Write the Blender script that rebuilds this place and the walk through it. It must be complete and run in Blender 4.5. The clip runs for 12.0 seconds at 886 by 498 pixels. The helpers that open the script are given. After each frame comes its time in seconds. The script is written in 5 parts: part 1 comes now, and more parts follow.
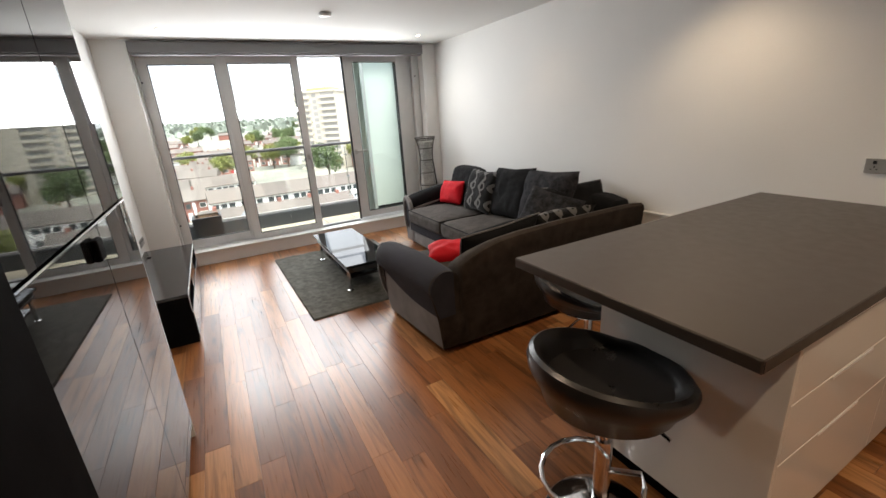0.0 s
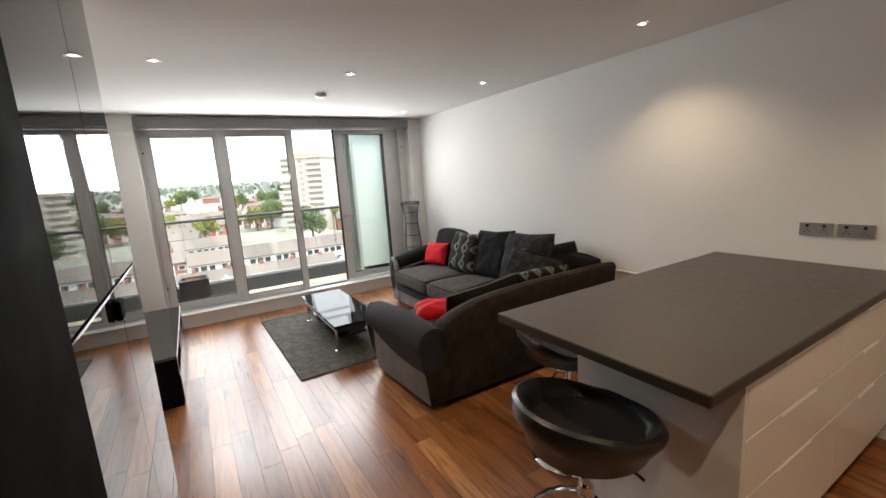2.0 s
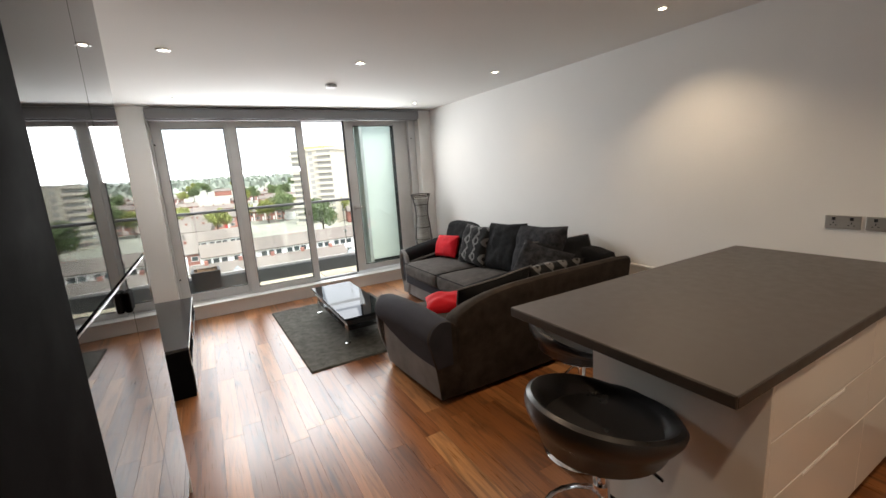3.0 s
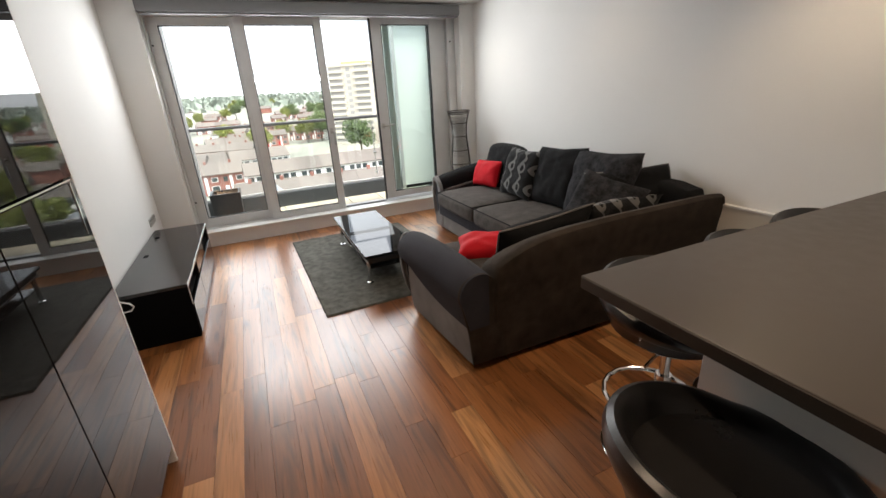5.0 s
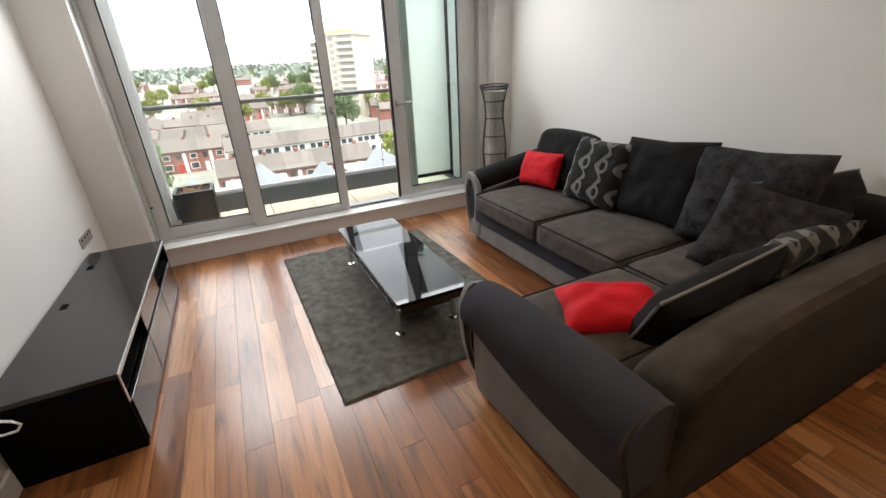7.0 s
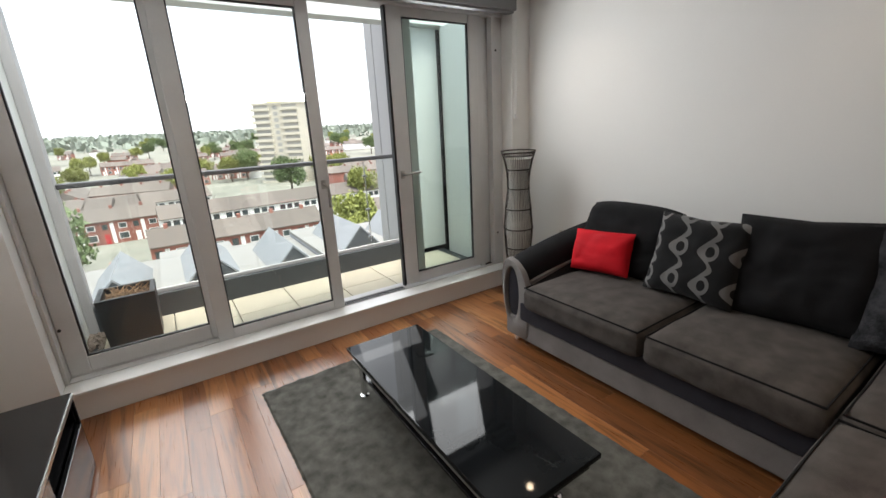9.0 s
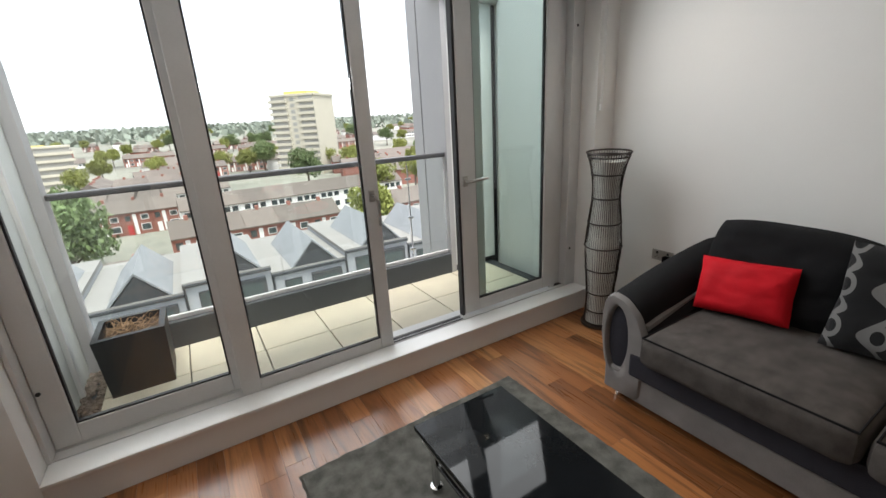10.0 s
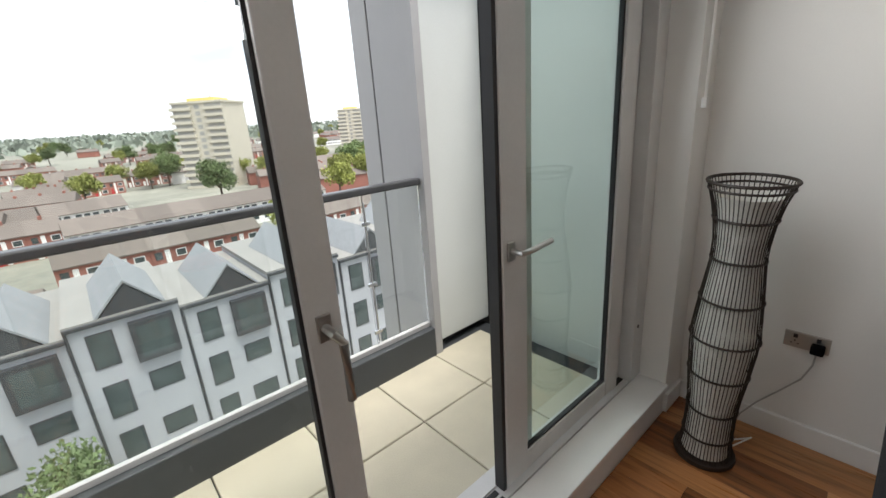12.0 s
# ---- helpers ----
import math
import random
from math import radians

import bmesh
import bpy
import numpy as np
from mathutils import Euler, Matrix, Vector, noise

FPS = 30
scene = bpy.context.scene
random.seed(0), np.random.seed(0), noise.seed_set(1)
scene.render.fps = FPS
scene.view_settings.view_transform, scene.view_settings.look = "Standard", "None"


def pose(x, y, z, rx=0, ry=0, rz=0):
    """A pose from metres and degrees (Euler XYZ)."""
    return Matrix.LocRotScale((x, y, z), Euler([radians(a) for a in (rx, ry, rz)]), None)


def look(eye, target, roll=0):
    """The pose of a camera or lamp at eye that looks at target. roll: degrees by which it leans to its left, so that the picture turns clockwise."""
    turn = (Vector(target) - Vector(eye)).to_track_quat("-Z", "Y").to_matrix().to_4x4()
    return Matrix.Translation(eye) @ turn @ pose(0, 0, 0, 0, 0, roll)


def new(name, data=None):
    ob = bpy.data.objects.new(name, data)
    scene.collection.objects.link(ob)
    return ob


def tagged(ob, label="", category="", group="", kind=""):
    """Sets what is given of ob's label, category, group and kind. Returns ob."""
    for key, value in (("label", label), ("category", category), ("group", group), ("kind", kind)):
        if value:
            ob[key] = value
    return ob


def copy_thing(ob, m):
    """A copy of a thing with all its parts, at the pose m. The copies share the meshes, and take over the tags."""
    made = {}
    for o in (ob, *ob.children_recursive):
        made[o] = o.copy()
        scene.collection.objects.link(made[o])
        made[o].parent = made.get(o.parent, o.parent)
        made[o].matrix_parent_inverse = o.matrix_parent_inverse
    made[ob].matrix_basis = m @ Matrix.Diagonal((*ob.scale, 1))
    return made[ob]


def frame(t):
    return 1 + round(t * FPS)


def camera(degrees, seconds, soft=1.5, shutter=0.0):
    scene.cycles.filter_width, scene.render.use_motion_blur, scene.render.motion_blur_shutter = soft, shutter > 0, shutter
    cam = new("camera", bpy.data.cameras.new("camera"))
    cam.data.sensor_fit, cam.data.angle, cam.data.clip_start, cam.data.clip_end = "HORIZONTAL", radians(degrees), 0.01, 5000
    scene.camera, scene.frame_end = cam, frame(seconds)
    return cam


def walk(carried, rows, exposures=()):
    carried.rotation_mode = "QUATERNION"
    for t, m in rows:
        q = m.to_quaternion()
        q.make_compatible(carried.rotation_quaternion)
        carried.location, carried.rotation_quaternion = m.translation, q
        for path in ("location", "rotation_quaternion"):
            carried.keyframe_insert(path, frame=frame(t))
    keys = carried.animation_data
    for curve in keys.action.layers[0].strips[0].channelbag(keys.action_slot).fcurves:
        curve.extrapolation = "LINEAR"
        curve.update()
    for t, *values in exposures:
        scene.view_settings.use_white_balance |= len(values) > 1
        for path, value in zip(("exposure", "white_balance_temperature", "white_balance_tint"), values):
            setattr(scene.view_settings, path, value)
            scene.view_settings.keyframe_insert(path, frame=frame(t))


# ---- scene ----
cam = camera(93.4, 12.0)
PATH = [
    (0, (0.358, 0.962, 1.471), (1.244, 2.645, 0.85), -3.9),
    (0.5, (0.286, 0.871, 1.473), (1.236, 2.536, 0.905), -4.0),
    (1, (0.253, 0.833, 1.486), (1.246, 2.498, 0.996), -3.9),
    (1.5, (0.252, 0.825, 1.501), (1.261, 2.504, 1.094), -3.8),
    (2, (0.259, 0.823, 1.51), (1.264, 2.517, 1.164), -3.8),
    (2.5, (0.263, 0.834, 1.51), (1.255, 2.538, 1.173), -3.8),
    (3, (0.269, 0.863, 1.502), (1.23, 2.576, 1.125), -3.8),
    (3.5, (0.295, 0.921, 1.49), (1.207, 2.642, 1.035), -3.7),
    (5.5, (0.592, 1.633, 1.41), (1.314, 3.339, 0.657), -3.3),
    (6, (0.587, 1.931, 1.418), (1.325, 3.624, 0.652), -3.6),
    (6.5, (0.659, 2.249, 1.416), (1.351, 3.958, 0.641), -3.2),
    (7, (0.626, 2.526, 1.4), (1.401, 4.177, 0.58), -3.0),
    (9, (0.541, 3.548, 1.401), (1.584, 5.157, 0.832), -3.0),
    (9.5, (0.512, 3.876, 1.427), (1.539, 5.494, 0.853), -3.0),
    (10, (0.608, 4.263, 1.438), (1.584, 5.902, 0.835), -3.3),
    (10.5, (0.678, 4.619, 1.417), (1.693, 6.23, 0.806), -2.9),
    (11, (0.751, 4.982, 1.432), (1.853, 6.532, 0.814), -3.3),
    (11.5, (0.922, 5.305, 1.435), (2.095, 6.807, 0.827), -3.7),
    (12, (1.109, 5.586, 1.448), (2.359, 7.029, 0.852), -3.9),
]
walk(cam, [(t, look(eye, target, roll)) for t, eye, target, roll in PATH],
     exposures=((0, 2.45), (7, 2.35), (9, 2.0), (12, 1.65)))

# ---- world, sun, exposure ----
world = bpy.data.worlds.new("sky_world")
scene.world = world
world.use_nodes = True
wn = world.node_tree
sky = wn.nodes.new("ShaderNodeTexSky")
sky.sky_type = "NISHITA"
sky.sun_disc = False
sky.sun_elevation = radians(70)
sky.sun_rotation = radians(169)
sky.air_density, sky.dust_density, sky.ozone_density = 0.9, 3.5, 0.6
wn.nodes["Background"].inputs["Strength"].default_value = 0.15
# a thin, bright overcast over the blue
sky_dir = wn.nodes.new("ShaderNodeTexCoord")
stretch = wn.nodes.new("ShaderNodeMapping")
stretch.inputs["Scale"].default_value = (2.2, 2.2, 6.0)
wn.links.new(sky_dir.outputs["Generated"], stretch.inputs["Vector"])
clouds = wn.nodes.new("ShaderNodeTexNoise")
clouds.inputs["Scale"].default_value, clouds.inputs["Detail"].default_value = 1.4, 6
wn.links.new(stretch.outputs["Vector"], clouds.inputs["Vector"])
cloud_tone = wn.nodes.new("ShaderNodeValToRGB")
cloud_tone.color_ramp.elements[0].position, cloud_tone.color_ramp.elements[0].color = 0.36, (2.25, 2.35, 2.48, 1)
cloud_tone.color_ramp.elements[1].position, cloud_tone.color_ramp.elements[1].color = 0.56, (4.1, 4.2, 4.35, 1)
wn.links.new(clouds.outputs["Fac"], cloud_tone.inputs["Fac"])
overcast = wn.nodes.new("ShaderNodeMix")
overcast.data_type = "RGBA"
overcast.inputs["Factor"].default_value = 0.8
wn.links.new(sky.outputs["Color"], overcast.inputs["A"])
wn.links.new(cloud_tone.outputs["Color"], overcast.inputs["B"])
wn.links.new(overcast.outputs["Result"], wn.nodes["Background"].inputs["Color"])
sun_data = bpy.data.lights.new("sun", "SUN")
sun_data.energy, sun_data.angle, sun_data.color = 1.6, radians(24), (1.0, 0.97, 0.93)
sun = new("sun", sun_data)
# daylight in each bay: wide from the sky above the roofs, and lower down slanting to the floor
for bx0, bx1, flux in ((-0.01, 0.60, 1.0), (0.73, 1.38, 1.05), (1.48, 1.96, 1.1), (2.12, 2.67, 1.0)):
    for cz, hz, power, dip, wide in ((1.86, 0.55, 7.0, 1.3, 160), (1.22, 0.66, 0.54, 5.0, 72), (0.56, 0.62, 0.54, 5.0, 72)):
        area_data = bpy.data.lights.new("window_daylight", "AREA")
        area_data.shape, area_data.size, area_data.size_y, area_data.color = "RECTANGLE", bx1 - bx0, hz, (0.97, 0.99, 1.0)
        area_data.energy = flux * power * hz * (bx1 - bx0)
        area_data.spread = radians(wide)
        daylight = new("window_daylight", area_data)
        daylight.matrix_world = look(((bx0 + bx1) / 2, 6.30, cz), ((bx0 + bx1) / 2, 0, cz - dip))
sun.matrix_world = look((6, -32, 90), (0, 0, 0))

# ---- main measures ----
XL, XR, YB, YW, HC = -0.40, 3.19, -2.2, 6.205, 2.315
WX0, WX1, WZ0, WZ1 = -0.12, 3.005, 0.16, 2.25
YF = 6.335
GROUND = -20.0


# ---- materials ----
def mat(name, color, rough=0.5, metal=0.0, var=0.12, scale=8.0, bump=0.0, fine=120.0, spec=0.5, coat=0.0, sheen=0.0, stretch=(1, 1, 1), object_random=0.0, emit=0.0, rough_var=0.1):
    m = bpy.data.materials.new(name)
    m.use_nodes = True
    nt = m.node_tree
    b = nt.nodes["Principled BSDF"]
    co = nt.nodes.new("ShaderNodeTexCoord")
    mp = nt.nodes.new("ShaderNodeMapping")
    mp.inputs["Scale"].default_value = stretch
    nt.links.new(co.outputs["Object"], mp.inputs["Vector"])
    n1 = nt.nodes.new("ShaderNodeTexNoise")
    n1.inputs["Scale"].default_value, n1.inputs["Detail"].default_value = scale, 5
    n2 = nt.nodes.new("ShaderNodeTexNoise")
    n2.inputs["Scale"].default_value, n2.inputs["Detail"].default_value = fine, 3
    for n in (n1, n2):
        nt.links.new(mp.outputs["Vector"], n.inputs["Vector"])
    mix = nt.nodes.new("ShaderNodeMath")
    mix.operation = "MULTIPLY_ADD"
    mix.inputs[1].default_value = 0.4
    nt.links.new(n2.outputs["Fac"], mix.inputs[0])
    nt.links.new(n1.outputs["Fac"], mix.inputs[2])
    ramp = nt.nodes.new("ShaderNodeMapRange")
    ramp.inputs["From Min"].default_value, ramp.inputs["From Max"].default_value = 0.4, 1.0
    ramp.inputs["To Min"].default_value, ramp.inputs["To Max"].default_value = 1 - var, 1 + var
    nt.links.new(mix.outputs[0], ramp.inputs["Value"])
    val = ramp.outputs["Result"]
    if object_random:
        oi = nt.nodes.new("ShaderNodeObjectInfo")
        mr = nt.nodes.new("ShaderNodeMapRange")
        mr.inputs["To Min"].default_value, mr.inputs["To Max"].default_value = 1 - object_random, 1 + object_random
        nt.links.new(oi.outputs["Random"], mr.inputs["Value"])
        mu = nt.nodes.new("ShaderNodeMath")
        mu.operation = "MULTIPLY"
        nt.links.new(val, mu.inputs[0])
        nt.links.new(mr.outputs["Result"], mu.inputs[1])
        val = mu.outputs[0]
    vm = nt.nodes.new("ShaderNodeVectorMath")
    vm.operation = "SCALE"
    vm.inputs[0].default_value = color[:3]
    nt.links.new(val, vm.inputs["Scale"])
    nt.links.new(vm.outputs["Vector"], b.inputs["Base Color"])
    rr = nt.nodes.new("ShaderNodeMapRange")
    rr.inputs["From Min"].default_value, rr.inputs["From Max"].default_value = 0.3, 0.7
    rr.inputs["To Min"].default_value, rr.inputs["To Max"].default_value = max(0, rough * (1 - rough_var)), min(1, rough * (1 + rough_var))
    nt.links.new(n1.outputs["Fac"], rr.inputs["Value"])
    nt.links.new(rr.outputs["Result"], b.inputs["Roughness"])
    b.inputs["Metallic"].default_value = metal
    b.inputs["Specular IOR Level"].default_value = spec
    b.inputs["Coat Weight"].default_value = coat
    b.inputs["Coat Roughness"].default_value = 0.06
    b.inputs["Sheen Weight"].default_value = sheen
    if bump:
        bp = nt.nodes.new("ShaderNodeBump")
        bp.inputs["Strength"].default_value, bp.inputs["Distance"].default_value = bump, 0.004
        nt.links.new(n2.outputs["Fac"], bp.inputs["Height"])
        nt.links.new(bp.outputs["Normal"], b.inputs["Normal"])
    if emit:
        b.inputs["Emission Color"].default_value = (*color[:3], 1)
        b.inputs["Emission Strength"].default_value = emit
    return m


def glass_mat(name, tint=(0.97, 1.0, 0.985)):
    m = bpy.data.materials.new(name)
    m.use_nodes = True
    b = m.node_tree.nodes["Principled BSDF"]
    b.inputs["Base Color"].default_value = (*tint, 1)
    b.inputs["Roughness"].default_value = 0.0
    b.inputs["IOR"].default_value = 1.45
    b.inputs["Transmission Weight"].default_value = 1.0
    return m


def wood_mat():
    m = bpy.data.materials.new("walnut_laminate")
    m.use_nodes = True
    nt = m.node_tree
    b = nt.nodes["Principled BSDF"]
    co = nt.nodes.new("ShaderNodeTexCoord")
    oi = nt.nodes.new("ShaderNodeObjectInfo")
    off = nt.nodes.new("ShaderNodeVectorMath")
    off.operation = "MULTIPLY_ADD"
    off.inputs[1].default_value = (37.0, 91.0, 13.0)
    rnd = nt.nodes.new("ShaderNodeCombineXYZ")
    for i in range(3):
        nt.links.new(oi.outputs["Random"], rnd.inputs[i])
    nt.links.new(rnd.outputs[0], off.inputs[0])
    nt.links.new(co.outputs["Object"], off.inputs[2])
    mp = nt.nodes.new("ShaderNodeMapping")
    mp.inputs["Scale"].default_value = (16.0, 1.3, 1.0)
    nt.links.new(off.outputs["Vector"], mp.inputs["Vector"])
    big = nt.nodes.new("ShaderNodeTexNoise")
    big.inputs["Scale"].default_value, big.inputs["Detail"].default_value, big.inputs["Distortion"].default_value = 1.0, 4, 1.6
    nt.links.new(mp.outputs["Vector"], big.inputs["Vector"])
    mp2 = nt.nodes.new("ShaderNodeMapping")
    mp2.inputs["Scale"].default_value = (150.0, 5.0, 1.0)
    nt.links.new(off.outputs["Vector"], mp2.inputs["Vector"])
    fine = nt.nodes.new("ShaderNodeTexNoise")
    fine.inputs["Scale"].default_value, fine.inputs["Detail"].default_value = 1.0, 4
    nt.links.new(mp2.outputs["Vector"], fine.inputs["Vector"])
    base = nt.nodes.new("ShaderNodeValToRGB")
    e = base.color_ramp.elements
    e[0].position, e[0].color = 0.0, (0.165, 0.060, 0.020, 1)
    e[1].position, e[1].color = 1.0, (0.46, 0.225, 0.090, 1)
    for p, c in ((0.4, (0.25, 0.094, 0.031, 1)), (0.75, (0.345, 0.142, 0.049, 1))):
        n = e.new(p)
        n.color = c
    nt.links.new(oi.outputs["Random"], base.inputs["Fac"])
    streak = nt.nodes.new("ShaderNodeMapRange")
    streak.inputs["From Min"].default_value, streak.inputs["From Max"].default_value = 0.28, 0.52
    streak.inputs["To Min"].default_value, streak.inputs["To Max"].default_value = 0.38, 1.06
    nt.links.new(big.outputs["Fac"], streak.inputs["Value"])
    grain = nt.nodes.new("ShaderNodeMapRange")
    grain.inputs["From Min"].default_value, grain.inputs["From Max"].default_value = 0.3, 0.7
    grain.inputs["To Min"].default_value, grain.inputs["To Max"].default_value = 0.82, 1.1
    nt.links.new(fine.outputs["Fac"], grain.inputs["Value"])
    mu = nt.nodes.new("ShaderNodeMath")
    mu.operation = "MULTIPLY"
    nt.links.new(streak.outputs["Result"], mu.inputs[0])
    nt.links.new(grain.outputs["Result"], mu.inputs[1])
    vm = nt.nodes.new("ShaderNodeVectorMath")
    vm.operation = "SCALE"
    nt.links.new(base.outputs["Color"], vm.inputs[0])
    nt.links.new(mu.outputs[0], vm.inputs["Scale"])
    nt.links.new(vm.outputs["Vector"], b.inputs["Base Color"])
    rr = nt.nodes.new("ShaderNodeMapRange")
    rr.inputs["To Min"].default_value, rr.inputs["To Max"].default_value = 0.24, 0.34
    nt.links.new(fine.outputs["Fac"], rr.inputs["Value"])
    nt.links.new(rr.outputs["Result"], b.inputs["Roughness"])
    bp = nt.nodes.new("ShaderNodeBump")
    bp.inputs["Strength"].default_value, bp.inputs["Distance"].default_value = 0.05, 0.001
    nt.links.new(fine.outputs["Fac"], bp.inputs["Height"])
    nt.links.new(bp.outputs["Normal"], b.inputs["Normal"])
    b.inputs["Coat Weight"].default_value, b.inputs["Coat Roughness"].default_value = 0.16, 0.24
    return m


M_WALL = mat("white_emulsion", (0.78, 0.77, 0.75), 0.75, var=0.03, scale=1.5, bump=0.06, fine=250)
M_CEIL = mat("ceiling_emulsion", (0.78, 0.77, 0.75), 0.85, var=0.02, scale=1.0, bump=0.05, fine=250)
M_TRIM = mat("white_satin_paint", (0.78, 0.78, 0.77), 0.35, var=0.03, scale=4)
M_WOOD = wood_mat()
M_SUB = mat("dark_underlay", (0.05, 0.03, 0.02), 0.9)
M_ALU = mat("silver_grey_aluminium", (0.62, 0.62, 0.615), 0.42, var=0.06, scale=6)
M_ALUD = mat("dark_gasket", (0.02, 0.02, 0.022), 0.6)
M_BOX = mat("grey_blind_box", (0.17, 0.17, 0.175), 0.5, var=0.06)
M_GLASS = glass_mat("clear_window_glass")
M_GLASS_G = glass_mat("green_tinted_glass", (0.82, 0.96, 0.91))
M_CHROME = mat("chrome", (0.75, 0.75, 0.76), 0.12, metal=1.0, var=0.04)
M_STEEL = mat("brushed_steel", (0.5, 0.49, 0.47), 0.32, metal=1.0, var=0.08, fine=300)
M_BGLASS = mat("black_gloss_panel", (0.008, 0.008, 0.009), 0.02, var=0.2, scale=3, spec=0.34)
M_BMATT = mat("black_matt_panel", (0.003, 0.003, 0.0035), 0.85, var=0.2, spec=0.06)
M_BLACK = mat("black_lacquer", (0.012, 0.012, 0.013), 0.13, var=0.2, scale=5, spec=0.6)
M_TABLE = mat("black_table_glass", (0.006, 0.007, 0.008), 0.04, var=0.2, spec=0.15)
M_TILE = mat("buff_paving", (0.53, 0.49, 0.38), 0.85, var=0.09, scale=6, bump=0.25, fine=160, object_random=0.05)
M_KERB = mat("dark_kerb", (0.045, 0.05, 0.055), 0.6, var=0.15, bump=0.1)
M_PEBBLE = mat("brown_pebbles", (0.16, 0.13, 0.105), 0.8, var=0.4, scale=30)
M_RENDER = mat("pale_render_wall", (0.60, 0.62, 0.60), 0.8, var=0.05, scale=2, bump=0.1)
M_RAIL = mat("dark_rail_metal", (0.10, 0.10, 0.105), 0.4, metal=0.6, var=0.08)
M_CLAD = mat("grey_lilac_cladding", (0.36, 0.355, 0.355), 0.55, var=0.04)


# ---- mesh helpers ----
def empty(name, x=0.0, y=0.0, z=0.0):
    ob = new(name)
    ob.location = (x, y, z)
    return ob


def mesh_of(bm, name, material, smooth=False):
    me = bpy.data.meshes.new(name)
    bm.normal_update()
    bm.to_mesh(me)
    bm.free()
    if material:
        me.materials.append(material)
    if smooth:
        for p in me.polygons:
            p.use_smooth = True
        me.set_sharp_from_angle(angle=radians(38))
    return me


def part(name, bm, material, parent=None, label="", smooth=False):
    ob = new(name, mesh_of(bm, name, material, smooth))
    if parent is not None:
        ob.parent = parent
        ob.matrix_parent_inverse = parent.matrix_basis.inverted() if parent.parent is None else (parent.parent.matrix_basis @ parent.matrix_parent_inverse @ parent.matrix_basis).inverted()
    if label:
        tagged(ob, label)
    return ob


def box(x0, x1, y0, y1, z0, z1, bevel=0.0, seg=2, bm=None):
    own = bm is None
    b = bmesh.new()
    bmesh.ops.create_cube(b, size=1.0, matrix=Matrix.Translation(((x0 + x1) / 2, (y0 + y1) / 2, (z0 + z1) / 2)) @ Matrix.Diagonal((x1 - x0, y1 - y0, z1 - z0, 1)))
    if bevel:
        bmesh.ops.bevel(b, geom=b.edges[:], offset=bevel, segments=seg, affect="EDGES", profile=0.5)
    if own:
        return b
    merge(bm, b)
    return bm


def merge(bm, b, m=None):
    vs = {v: bm.verts.new(m @ v.co if m else v.co) for v in b.verts}
    for f in b.faces:
        bm.faces.new([vs[v] for v in f.verts])
    b.free()


def tube(points, r, sides=8, bm=None, closed=False):
    bm = bm or bmesh.new()
    pts = [Vector(p) for p in points]
    rings = []
    n = len(pts)
    up = Vector((0, 0, 1))
    for i, p in enumerate(pts):
        a = pts[(i - 1) % n] if (closed or i > 0) else p
        c = pts[(i + 1) % n] if (closed or i < n - 1) else p
        d = (c - a).normalized()
        u = d.cross(up)
        if u.length < 0.05:
            u = d.cross(Vector((0, 1, 0)))
        u.normalize()
        w = u.cross(d)
        rings.append([bm.verts.new(p + r * (math.cos(k * 2 * math.pi / sides) * u + math.sin(k * 2 * math.pi / sides) * w)) for k in range(sides)])
    for i in range(n if closed else n - 1):
        a, c = rings[i], rings[(i + 1) % n]
        for k in range(sides):
            bm.faces.new((a[k], a[(k + 1) % sides], c[(k + 1) % sides], c[k]))
    if not closed:
        bm.faces.new(rings[0][::-1])
        bm.faces.new(rings[-1])
    return bm


def lathe(profile, sides=24, bm=None, cx=0.0, cy=0.0, cap=True):
    bm = bm or bmesh.new()
    rings = [[bm.verts.new((cx + r * math.cos(k * 2 * math.pi / sides), cy + r * math.sin(k * 2 * math.pi / sides), z)) for k in range(sides)] for r, z in profile]
    for a, c in zip(rings, rings[1:]):
        for k in range(sides):
            bm.faces.new((a[k], a[(k + 1) % sides], c[(k + 1) % sides], c[k]))
    if cap:
        bm.faces.new(rings[0][::-1])
        bm.faces.new(rings[-1])
    return bm


def prism(outline, axis, a0, a1, bevel=0.0, seg=2):
    """An outline of 2D points pushed from a0 to a1 along an axis ("x": points are y, z; "y": x, z; "z": x, y)."""
    bm = bmesh.new()
    def at(u, v, a):
        return {"x": (a, u, v), "y": (u, a, v), "z": (u, v, a)}[axis]
    lo = [bm.verts.new(at(u, v, a0)) for u, v in outline]
    hi = [bm.verts.new(at(u, v, a1)) for u, v in outline]
    n = len(outline)
    bm.faces.new(lo[::-1])
    bm.faces.new(hi)
    for i in range(n):
        bm.faces.new((lo[i], lo[(i + 1) % n], hi[(i + 1) % n], hi[i]))
    bmesh.ops.recalc_face_normals(bm, faces=bm.faces[:])
    if bevel:
        bmesh.ops.bevel(bm, geom=bm.edges[:], offset=bevel, segments=seg, affect="EDGES", profile=0.5)
    return bm


def structure(name, bm, material, label="", category=""):
    return tagged(part(name, bm, material), label, category or name.split("_")[0], kind="structure")


